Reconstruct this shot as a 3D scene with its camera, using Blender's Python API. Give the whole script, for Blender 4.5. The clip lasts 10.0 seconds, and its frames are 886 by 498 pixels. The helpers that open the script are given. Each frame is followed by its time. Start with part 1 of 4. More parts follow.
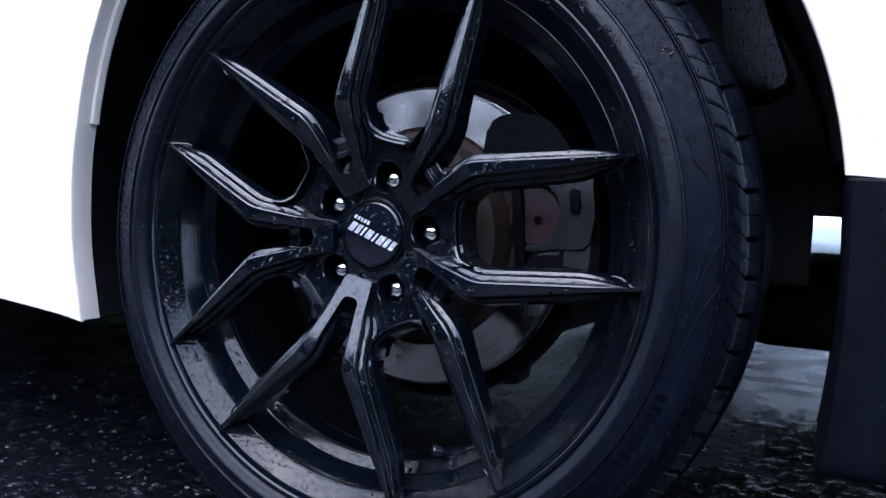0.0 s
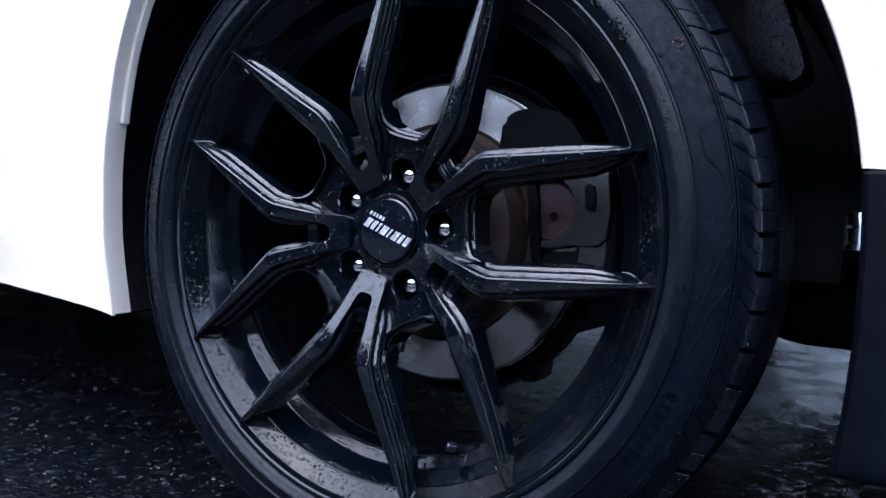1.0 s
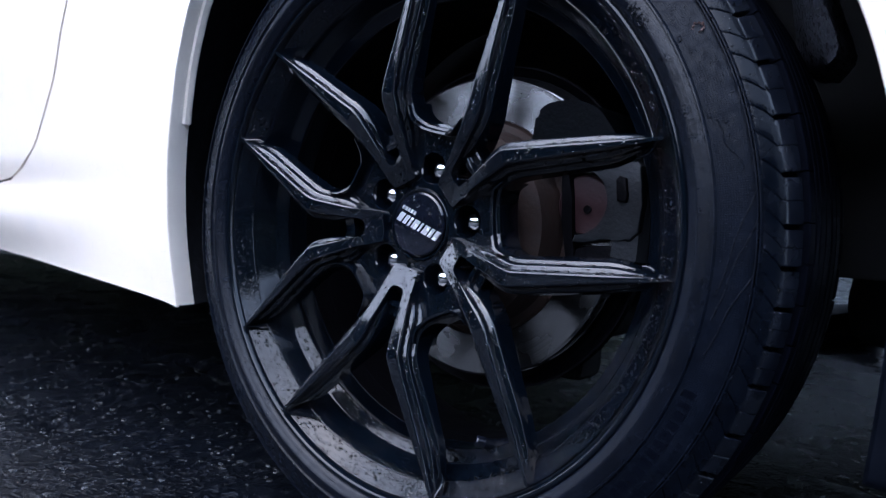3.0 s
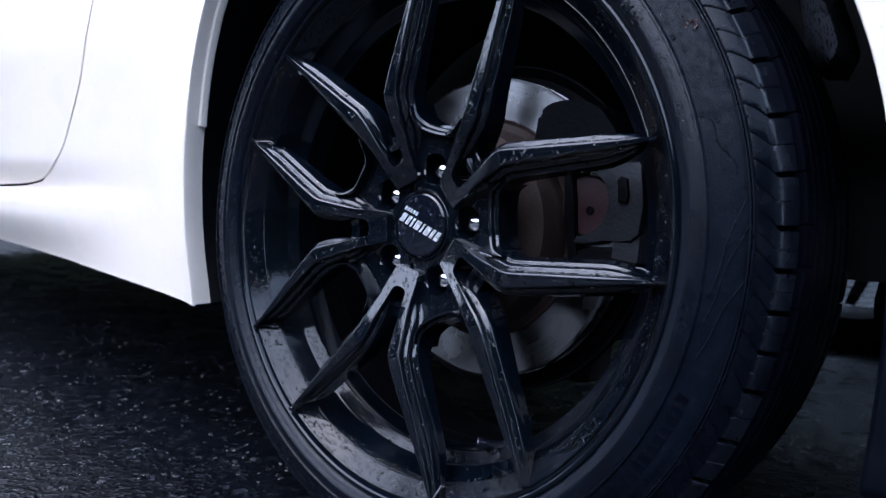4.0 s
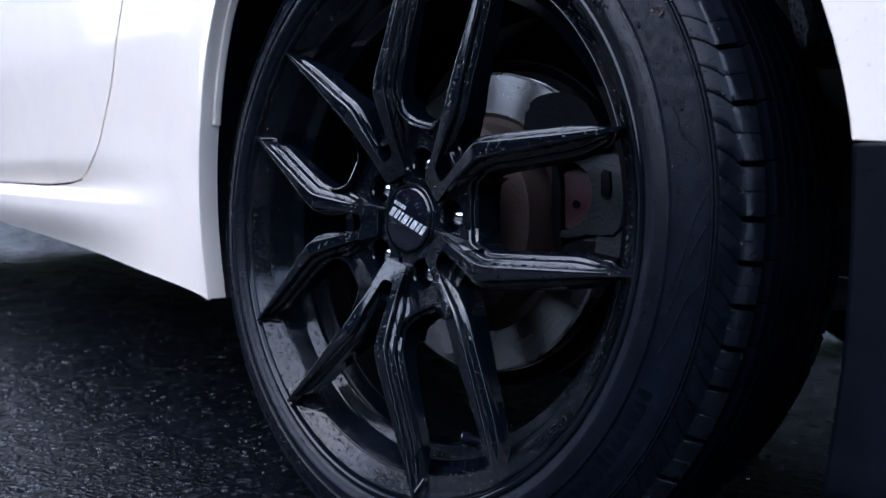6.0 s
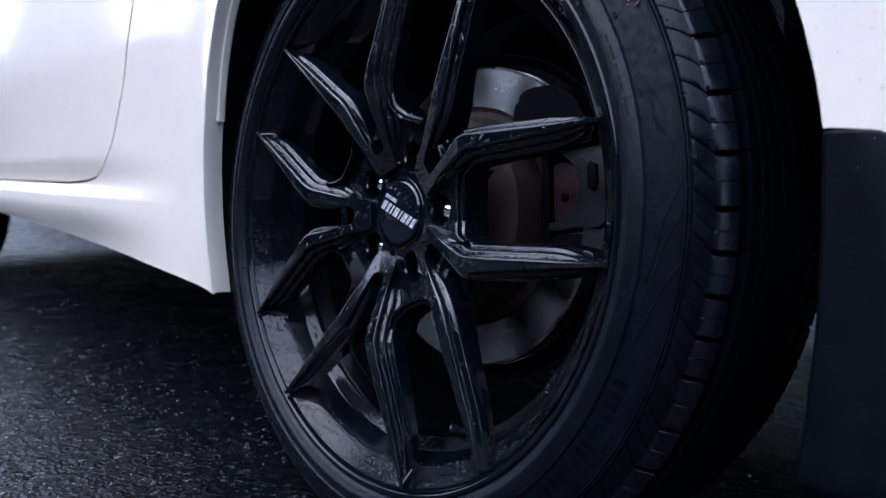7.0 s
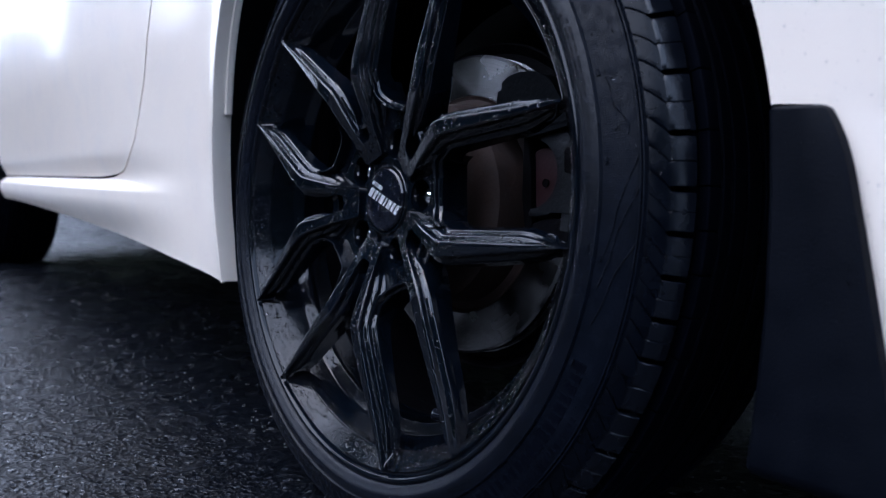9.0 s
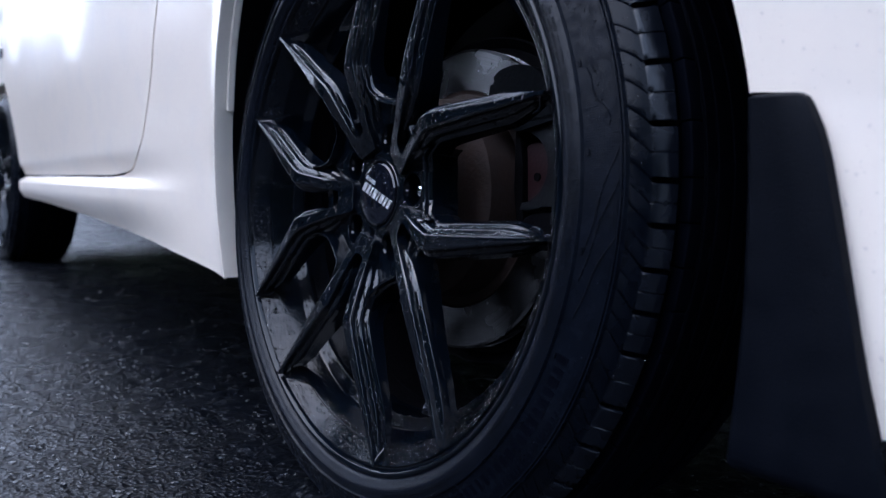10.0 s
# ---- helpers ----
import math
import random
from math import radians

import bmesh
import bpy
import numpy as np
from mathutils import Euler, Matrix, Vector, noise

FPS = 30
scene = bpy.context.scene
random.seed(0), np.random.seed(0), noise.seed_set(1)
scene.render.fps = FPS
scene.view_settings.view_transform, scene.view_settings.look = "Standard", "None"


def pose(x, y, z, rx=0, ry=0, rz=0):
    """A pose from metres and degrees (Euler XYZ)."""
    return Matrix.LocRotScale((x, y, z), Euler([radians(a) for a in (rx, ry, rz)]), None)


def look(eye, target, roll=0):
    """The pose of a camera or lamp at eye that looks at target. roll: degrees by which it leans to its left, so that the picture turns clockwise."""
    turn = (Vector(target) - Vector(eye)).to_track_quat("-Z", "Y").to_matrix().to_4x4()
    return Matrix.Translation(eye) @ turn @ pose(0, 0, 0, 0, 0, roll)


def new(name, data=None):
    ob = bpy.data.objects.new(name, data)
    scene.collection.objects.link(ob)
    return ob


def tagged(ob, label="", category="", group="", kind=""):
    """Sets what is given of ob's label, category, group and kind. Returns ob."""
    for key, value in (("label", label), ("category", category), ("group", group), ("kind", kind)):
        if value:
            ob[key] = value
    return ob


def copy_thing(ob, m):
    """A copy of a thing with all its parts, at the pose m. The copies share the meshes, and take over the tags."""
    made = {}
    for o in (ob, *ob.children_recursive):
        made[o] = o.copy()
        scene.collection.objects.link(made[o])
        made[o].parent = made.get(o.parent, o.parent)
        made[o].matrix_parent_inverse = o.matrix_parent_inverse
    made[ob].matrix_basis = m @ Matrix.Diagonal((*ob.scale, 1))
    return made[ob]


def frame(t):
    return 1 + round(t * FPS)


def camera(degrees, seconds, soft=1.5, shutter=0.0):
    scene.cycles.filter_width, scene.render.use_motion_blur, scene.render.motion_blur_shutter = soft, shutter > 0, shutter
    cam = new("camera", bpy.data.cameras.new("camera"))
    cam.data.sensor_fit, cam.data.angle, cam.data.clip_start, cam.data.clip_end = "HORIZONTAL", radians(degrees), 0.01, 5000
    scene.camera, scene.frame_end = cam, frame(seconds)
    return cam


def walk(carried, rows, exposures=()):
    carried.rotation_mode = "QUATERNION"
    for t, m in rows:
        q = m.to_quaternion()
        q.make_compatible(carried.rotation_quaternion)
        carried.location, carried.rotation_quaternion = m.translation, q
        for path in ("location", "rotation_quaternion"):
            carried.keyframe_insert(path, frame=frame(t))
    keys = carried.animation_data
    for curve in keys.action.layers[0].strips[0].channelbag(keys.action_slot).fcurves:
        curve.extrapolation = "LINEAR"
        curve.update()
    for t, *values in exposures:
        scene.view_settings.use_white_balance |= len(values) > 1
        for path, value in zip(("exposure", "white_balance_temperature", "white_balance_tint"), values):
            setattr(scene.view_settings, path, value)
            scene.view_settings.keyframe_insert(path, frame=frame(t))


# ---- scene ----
cam = camera(58.60, 10.0, soft=1.15)
# seconds; eye in metres; turn in degrees
PATH = [
    (0, 0.3483, -0.5616, 0.3117, 86.90, -2.92, 25.88),
    (0.5, 0.3628, -0.5545, 0.3121, 86.71, -2.88, 27.63),
    (1, 0.3759, -0.5473, 0.3107, 86.64, -2.81, 29.56),
    (1.5, 0.3884, -0.5399, 0.3092, 86.48, -2.77, 31.74),
    (2, 0.4038, -0.5292, 0.3087, 86.34, -2.58, 33.91),
    (2.5, 0.4180, -0.5204, 0.3073, 86.36, -2.54, 35.71),
    (4, 0.4594, -0.4886, 0.3095, 86.26, -2.47, 40.52),
    (4.5, 0.4722, -0.4762, 0.3089, 86.27, -2.54, 41.85),
    (5, 0.4854, -0.4640, 0.3083, 86.25, -2.45, 43.15),
    (5.5, 0.4985, -0.4527, 0.3066, 86.29, -2.46, 44.33),
    (7, 0.5390, -0.4209, 0.2986, 86.33, -2.46, 47.56),
    (7.5, 0.5519, -0.4102, 0.2961, 86.30, -2.44, 48.54),
    (8, 0.5634, -0.4001, 0.2939, 86.26, -2.38, 49.46),
    (8.5, 0.5733, -0.3903, 0.2922, 86.18, -2.35, 50.40),
    (9, 0.5822, -0.3793, 0.2894, 86.19, -2.35, 51.32),
    (9.5, 0.5898, -0.3687, 0.2866, 86.19, -2.31, 52.10),
    (10, 0.5967, -0.3586, 0.2849, 86.18, -2.32, 52.85),
]
cam.data.dof.use_dof = True
cam.data.dof.focus_distance, cam.data.dof.aperture_fstop = 0.67, 8.0
walk(cam, [(t, pose(x, y, z, rx, ry, rz)) for t, x, y, z, rx, ry, rz in PATH], [(0.0, 2.1, 5550, 18), (2.5, 2.08, 5550, 18), (5.5, 1.76, 5550, 18), (10.0, 1.42, 5550, 18)])

# ---- light: a wet, overcast day ----
world = bpy.data.worlds.new("overcast_sky")
scene.world = world
world.use_nodes = True
wn, wl = world.node_tree.nodes, world.node_tree.links
sky = wn.new("ShaderNodeTexSky")
sky.sky_type, sky.sun_disc = "NISHITA", False
sky.sun_elevation, sky.sun_rotation = radians(62), radians(200)
sky.air_density, sky.dust_density = 1.0, 4.0
tone = wn.new("ShaderNodeHueSaturation")
tone.inputs["Saturation"].default_value = 0.95
wl.new(sky.outputs[0], tone.inputs["Color"])
cloud = wn.new("ShaderNodeMix")
cloud.data_type = "RGBA"
cloud.inputs["Factor"].default_value = 0.72
cloud.inputs["B"].default_value = (5.35, 6.5, 7.9, 1)
wl.new(tone.outputs[0], cloud.inputs["A"])
wl.new(cloud.outputs["Result"], wn["Background"].inputs["Color"])
wn["Background"].inputs["Strength"].default_value = 0.13
sun = new("sun", bpy.data.lights.new("sun", "SUN"))
sun.data.energy, sun.data.angle, sun.data.color = 1.45, radians(120), (1.0, 0.985, 0.98)
sun.matrix_world = look((-4.4, -4.4, 5.8), (0, 0, 0))


# ---- materials ----
def material(name, color, rough=0.5, metal=0.0, coat=0.0, vary=0.15, scale=40.0, bump=0.0, bump_scale=200.0,
             rough_vary=0.1, spec=0.5, stretch=(1, 1, 1), dirt=None, dirt_amount=0.0, dirt_scale=8.0):
    m = bpy.data.materials.new(name)
    m.use_nodes = True
    n, l = m.node_tree.nodes, m.node_tree.links
    b = n["Principled BSDF"]
    b.inputs["Metallic"].default_value = metal
    b.inputs["Specular IOR Level"].default_value = spec
    b.inputs["Coat Weight"].default_value = coat
    b.inputs["Coat Roughness"].default_value = 0.04
    co = n.new("ShaderNodeTexCoord")
    mp = n.new("ShaderNodeMapping")
    mp.inputs["Scale"].default_value = stretch
    l.new(co.outputs["Object"], mp.inputs["Vector"])

    def noise_tex(s, detail=4.0):
        t = n.new("ShaderNodeTexNoise")
        t.inputs["Scale"].default_value, t.inputs["Detail"].default_value = s, detail
        l.new(mp.outputs[0], t.inputs["Vector"])
        return t.outputs["Fac"]

    def spread(fac, lo, hi):
        r = n.new("ShaderNodeMapRange")
        r.inputs["From Min"].default_value, r.inputs["From Max"].default_value = 0.3, 0.7
        r.inputs["To Min"].default_value, r.inputs["To Max"].default_value = lo, hi
        l.new(fac, r.inputs["Value"])
        return r.outputs[0]

    coarse, fine = noise_tex(scale), noise_tex(scale * 9)
    mix = n.new("ShaderNodeMix")
    mix.data_type = "RGBA"
    mix.inputs["A"].default_value = tuple(c * (1 - vary) for c in color) + (1,)
    mix.inputs["B"].default_value = tuple(min(1, c * (1 + vary)) for c in color) + (1,)
    add = n.new("ShaderNodeMath")
    add.operation = "ADD"
    l.new(spread(coarse, 0, 0.6), add.inputs[0])
    l.new(spread(fine, 0, 0.4), add.inputs[1])
    l.new(add.outputs[0], mix.inputs["Factor"])
    out = mix.outputs["Result"]
    if dirt:
        dm = n.new("ShaderNodeMix")
        dm.data_type = "RGBA"
        l.new(out, dm.inputs["A"])
        dm.inputs["B"].default_value = (*dirt, 1)
        ramp = n.new("ShaderNodeMapRange")
        ramp.inputs["From Min"].default_value, ramp.inputs["From Max"].default_value = 0.5, 0.75
        ramp.inputs["To Max"].default_value = dirt_amount
        l.new(noise_tex(dirt_scale, 8.0), ramp.inputs["Value"])
        l.new(ramp.outputs[0], dm.inputs["Factor"])
        out = dm.outputs["Result"]
    l.new(out, b.inputs["Base Color"])
    l.new(spread(coarse, max(0.02, rough - rough_vary), rough + rough_vary), b.inputs["Roughness"])
    if bump:
        bp = n.new("ShaderNodeBump")
        bp.inputs["Strength"].default_value, bp.inputs["Distance"].default_value = bump, 0.001
        l.new(noise_tex(bump_scale), bp.inputs["Height"])
        l.new(bp.outputs[0], b.inputs["Normal"])
    return m


GLOSS_BLACK = material("gloss_black_wheel_paint", (0.0013, 0.0025, 0.0047), 0.05, vary=0.3, scale=30, bump=0.04, bump_scale=500, rough_vary=0.02, spec=0.58)
BARREL_BLACK = material("black_barrel_paint", (0.0013, 0.0025, 0.0047), 0.08, vary=0.3, scale=25, bump=0.06, bump_scale=420, rough_vary=0.03, spec=0.33)
RUBBER = material("wet_tyre_rubber", (0.0026, 0.0038, 0.0070), 0.34, vary=0.35, scale=35, bump=0.22, bump_scale=900, rough_vary=0.16, spec=0.115,
                  dirt=(0.0050, 0.0066, 0.0110), dirt_amount=0.7, dirt_scale=60)
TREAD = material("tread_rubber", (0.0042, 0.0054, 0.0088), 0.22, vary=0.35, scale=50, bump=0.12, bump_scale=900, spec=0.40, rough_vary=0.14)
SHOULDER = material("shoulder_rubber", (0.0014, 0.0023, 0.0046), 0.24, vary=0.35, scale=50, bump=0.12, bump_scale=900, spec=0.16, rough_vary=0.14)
# on the ribs this darker, duller tread rubber carries the shade by the mud flap
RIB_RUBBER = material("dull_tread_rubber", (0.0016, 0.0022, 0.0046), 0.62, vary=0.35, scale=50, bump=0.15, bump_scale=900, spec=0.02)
WHITE = material("white_car_paint", (0.895, 0.80, 0.685), 0.4, coat=0.55, spec=0.3, vary=0.02, scale=5, bump=0.02, bump_scale=900,
                 dirt=(0.68, 0.67, 0.66), dirt_amount=0.2, dirt_scale=14, rough_vary=0.05)
PLASTIC = material("black_textured_plastic", (0.0013, 0.0022, 0.0048), 0.55, vary=0.25, scale=40, bump=0.25, bump_scale=900, spec=0.085)
LINER = material("wheel_well_liner", (0.004, 0.0042, 0.005), 0.6, vary=0.5, scale=60, bump=0.6, bump_scale=150,
                 dirt=(0.012, 0.012, 0.015), dirt_amount=0.6, dirt_scale=90, spec=0.07)
UNDER = material("dark_underbody", (0.006, 0.006, 0.006), 0.7, vary=0.4, scale=15, bump=0.5, bump_scale=60)
WHITE.node_tree.nodes["Principled BSDF"].inputs["Coat Roughness"].default_value = 0.09
STEEL = material("brushed_disc_steel", (0.26, 0.265, 0.27), 0.24, metal=1.0, vary=0.10, scale=25, bump=0.05, bump_scale=300)
sn, sl = STEEL.node_tree.nodes, STEEL.node_tree.links
tangent = sn.new("ShaderNodeTangent")
tangent.direction_type, tangent.axis = "RADIAL", "Y"
sn["Principled BSDF"].inputs["Anisotropic"].default_value, sn["Principled BSDF"].inputs["Anisotropic Rotation"].default_value = 0.9, 0.25
sl.new(tangent.outputs[0], sn["Principled BSDF"].inputs["Tangent"])


def axle_polar(n, l):
    """Sockets with the distance from the wheel's axle and the angle round it."""
    co = n.new("ShaderNodeTexCoord")
    xyz = n.new("ShaderNodeSeparateXYZ")
    l.new(co.outputs["Object"], xyz.inputs[0])
    flat = n.new("ShaderNodeCombineXYZ")
    l.new(xyz.outputs["X"], flat.inputs["X"])
    l.new(xyz.outputs["Z"], flat.inputs["Z"])
    size = n.new("ShaderNodeVectorMath")
    size.operation = "LENGTH"
    l.new(flat.outputs[0], size.inputs[0])
    turn = n.new("ShaderNodeMath")
    turn.operation = "ARCTAN2"
    l.new(xyz.outputs["Z"], turn.inputs[0])
    l.new(xyz.outputs["X"], turn.inputs[1])
    return size.outputs["Value"], turn.outputs[0]


def math_node(n, l, op, *args):
    k = n.new("ShaderNodeMath")
    k.operation = op
    for i, a in enumerate(args):
        if isinstance(a, (int, float)):
            k.inputs[i].default_value = a
        else:
            l.new(a, k.inputs[i])
    return k.outputs[0]


def disc_grooves():
    """Rings scored into the disc by the pads."""
    b = sn["Principled BSDF"]
    radius, turn = axle_polar(sn, sl)
    vec = sn.new("ShaderNodeCombineXYZ")
    sl.new(math_node(sn, sl, "MULTIPLY", radius, 900.0), vec.inputs["X"])
    sl.new(math_node(sn, sl, "MULTIPLY", turn, 1.5), vec.inputs["Y"])
    t = sn.new("ShaderNodeTexNoise")
    t.inputs["Scale"].default_value, t.inputs["Detail"].default_value = 1.0, 3.0
    sl.new(vec.outputs[0], t.inputs["Vector"])
    r = sn.new("ShaderNodeMapRange")
    r.inputs["From Min"].default_value, r.inputs["From Max"].default_value = 0.3, 0.7
    r.inputs["To Min"].default_value, r.inputs["To Max"].default_value = 0.78, 1.08
    sl.new(t.outputs["Fac"], r.inputs["Value"])
    old = b.inputs["Base Color"].links[0].from_socket
    mix = sn.new("ShaderNodeVectorMath")
    mix.operation = "SCALE"
    sl.new(old, mix.inputs[0])
    sl.new(r.outputs[0], mix.inputs["Scale"])
    sl.new(mix.outputs[0], b.inputs["Base Color"])
    bp = sn.new("ShaderNodeBump")
    bp.inputs["Strength"].default_value, bp.inputs["Distance"].default_value = 0.12, 0.0004
    sl.new(t.outputs["Fac"], bp.inputs["Height"])
    sl.new(bp.outputs[0], b.inputs["Normal"])
    # the turned rings stretch its shine along the radius
    turned = sn.new("ShaderNodeTangent")
    turned.direction_type, turned.axis = "RADIAL", "Y"
    sl.new(turned.outputs[0], b.inputs["Tangent"])
    b.inputs["Anisotropic"].default_value = 0.8


def sidewall_ribs():
    """Fine radial ribs and smeared rings in the tyre's sidewall."""
    n, l = RUBBER.node_tree.nodes, RUBBER.node_tree.links
    b = n["Principled BSDF"]
    radius, turn = axle_polar(n, l)
    rib = math_node(n, l, "SINE", math_node(n, l, "MULTIPLY", turn, 1080.0))
    band = math_node(n, l, "MULTIPLY", math_node(n, l, "GREATER_THAN", radius, 0.2655), math_node(n, l, "LESS_THAN", radius, 0.2885))
    vec = n.new("ShaderNodeCombineXYZ")
    l.new(math_node(n, l, "MULTIPLY", radius, 170.0), vec.inputs["X"])
    l.new(math_node(n, l, "MULTIPLY", turn, 34.0), vec.inputs["Y"])
    t = n.new("ShaderNodeTexNoise")
    t.inputs["Scale"].default_value, t.inputs["Detail"].default_value = 1.0, 5.0
    l.new(vec.outputs[0], t.inputs["Vector"])
    worn = n.new("ShaderNodeMapRange")
    worn.inputs["From Min"].default_value, worn.inputs["From Max"].default_value = 0.30, 0.75
    worn.inputs["To Min"].default_value, worn.inputs["To Max"].default_value = 0.0, 0.16
    l.new(t.outputs["Fac"], worn.inputs["Value"])
    fine = n.new("ShaderNodeTexNoise")
    fine.inputs["Scale"].default_value, fine.inputs["Detail"].default_value = 700.0, 3.0
    rings = math_node(n, l, "MULTIPLY", math_node(n, l, "SINE", math_node(n, l, "MULTIPLY", radius, 4200.0)), 0.12)
    height = math_node(n, l, "ADD", math_node(n, l, "MULTIPLY", math_node(n, l, "MULTIPLY", rib, band), worn.outputs[0]), math_node(n, l, "MULTIPLY", t.outputs["Fac"], 0.5))
    height = math_node(n, l, "ADD", math_node(n, l, "ADD", height, rings), math_node(n, l, "MULTIPLY", fine.outputs["Fac"], 1.2))
    bp = n.new("ShaderNodeBump")
    bp.inputs["Strength"].default_value, bp.inputs["Distance"].default_value = 0.55, 0.0004
    l.new(height, bp.inputs["Height"])
    l.new(bp.outputs[0], b.inputs["Normal"])
    wet = n.new("ShaderNodeMapRange")
    wet.inputs["From Min"].default_value, wet.inputs["From Max"].default_value = 0.35, 0.65
    wet.inputs["To Min"].default_value, wet.inputs["To Max"].default_value = 0.20, 0.30
    l.new(t.outputs["Fac"], wet.inputs["Value"])
    # the rim protector is smooth and wet; further out water lies in patches only
    ring = math_node(n, l, "LESS_THAN", radius, 0.2628)
    l.new(math_node(n, l, "SUBTRACT", wet.outputs[0], math_node(n, l, "MULTIPLY", ring, 0.07)), b.inputs["Roughness"])
    film = n.new("ShaderNodeMapRange")
    film.inputs["From Min"].default_value, film.inputs["From Max"].default_value = 0.32, 0.72
    film.inputs["To Min"].default_value, film.inputs["To Max"].default_value = 0.115, 0.045
    l.new(t.outputs["Fac"], film.inputs["Value"])
    l.new(math_node(n, l, "ADD", film.outputs[0], math_node(n, l, "MULTIPLY", ring, 0.12)), b.inputs["Specular IOR Level"])


def mist(m, scale, strength):
    """A film of the finest droplets, too small to stand as beads: little domes in the surface."""
    n, l = m.node_tree.nodes, m.node_tree.links
    b = n["Principled BSDF"]
    co = n.new("ShaderNodeTexCoord")
    cells = n.new("ShaderNodeTexVoronoi")
    cells.inputs["Scale"].default_value = scale
    l.new(co.outputs["Object"], cells.inputs["Vector"])
    dome = n.new("ShaderNodeMapRange")
    dome.interpolation_type = "SMOOTHSTEP"
    dome.inputs["From Min"].default_value, dome.inputs["From Max"].default_value = 0.0, 0.34
    dome.inputs["To Min"].default_value, dome.inputs["To Max"].default_value = 1.0, 0.0
    l.new(cells.outputs["Distance"], dome.inputs["Value"])
    sep = n.new("ShaderNodeSeparateColor")
    l.new(cells.outputs["Color"], sep.inputs[0])
    some = math_node(n, l, "GREATER_THAN", sep.outputs[0], 0.62)
    bp = n.new("ShaderNodeBump")
    bp.inputs["Strength"].default_value, bp.inputs["Distance"].default_value = strength, 0.0003
    l.new(math_node(n, l, "MULTIPLY", dome.outputs[0], some), bp.inputs["Height"])
    if b.inputs["Normal"].links:
        l.new(b.inputs["Normal"].links[0].from_socket, bp.inputs["Normal"])
    l.new(bp.outputs[0], b.inputs["Normal"])


disc_grooves()
sidewall_ribs()
mist(GLOSS_BLACK, 480, 0.25)
mist(BARREL_BLACK, 480, 0.12)
mist(RUBBER, 520, 0.45)
mist(WHITE, 330, 0.16)
# rust, aluminium and red are darkened to include the shade behind the spokes
RUST = material("rusty_iron", (0.028, 0.0145, 0.0105), 0.75, metal=0.2, vary=0.5, scale=70, bump=0.6, bump_scale=250,
                dirt=(0.025, 0.017, 0.015), dirt_amount=0.8, dirt_scale=40)
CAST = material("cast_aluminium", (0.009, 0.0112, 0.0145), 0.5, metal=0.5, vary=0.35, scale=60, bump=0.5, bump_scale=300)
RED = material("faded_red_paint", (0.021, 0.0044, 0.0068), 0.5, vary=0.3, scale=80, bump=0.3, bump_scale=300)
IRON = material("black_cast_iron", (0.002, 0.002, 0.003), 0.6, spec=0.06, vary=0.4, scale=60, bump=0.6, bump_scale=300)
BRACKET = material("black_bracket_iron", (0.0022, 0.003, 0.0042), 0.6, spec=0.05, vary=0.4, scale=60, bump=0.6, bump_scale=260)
CHROME = material("chrome", (0.85, 0.86, 0.88), 0.08, metal=1.0, vary=0.04, scale=60, rough_vary=0.04)
SILVER = material("silver_print", (0.75, 0.76, 0.78), 0.25, metal=0.6, vary=0.05, scale=100)
CAPBLACK = material("black_cap_lacquer", (0.003, 0.004, 0.008), 0.06, coat=0.2, vary=0.2, scale=60, rough_vary=0.03)
GLASS_DARK = material("tinted_glass", (0.01, 0.012, 0.014), 0.05, vary=0.1, coat=0.5, rough_vary=0.02)
STONE = material("asphalt_stone", (0.019, 0.021, 0.024), 0.25, spec=0.45, vary=0.6, scale=60, bump=0.3, bump_scale=300)
BARK = material("bark", (0.08, 0.06, 0.045), 0.9, vary=0.4, scale=12, bump=0.5, bump_scale=40)
LEAF = material("leaves", (0.042, 0.055, 0.032), 0.7, vary=0.5, scale=2, spec=0.2)

WATER = bpy.data.materials.new("rain_water")
WATER.use_nodes = True
wb = WATER.node_tree.nodes["Principled BSDF"]
wb.inputs["Roughness"].default_value, wb.inputs["IOR"].default_value = 0.02, 1.33
wb.inputs["Transmission Weight"].default_value = 1.0


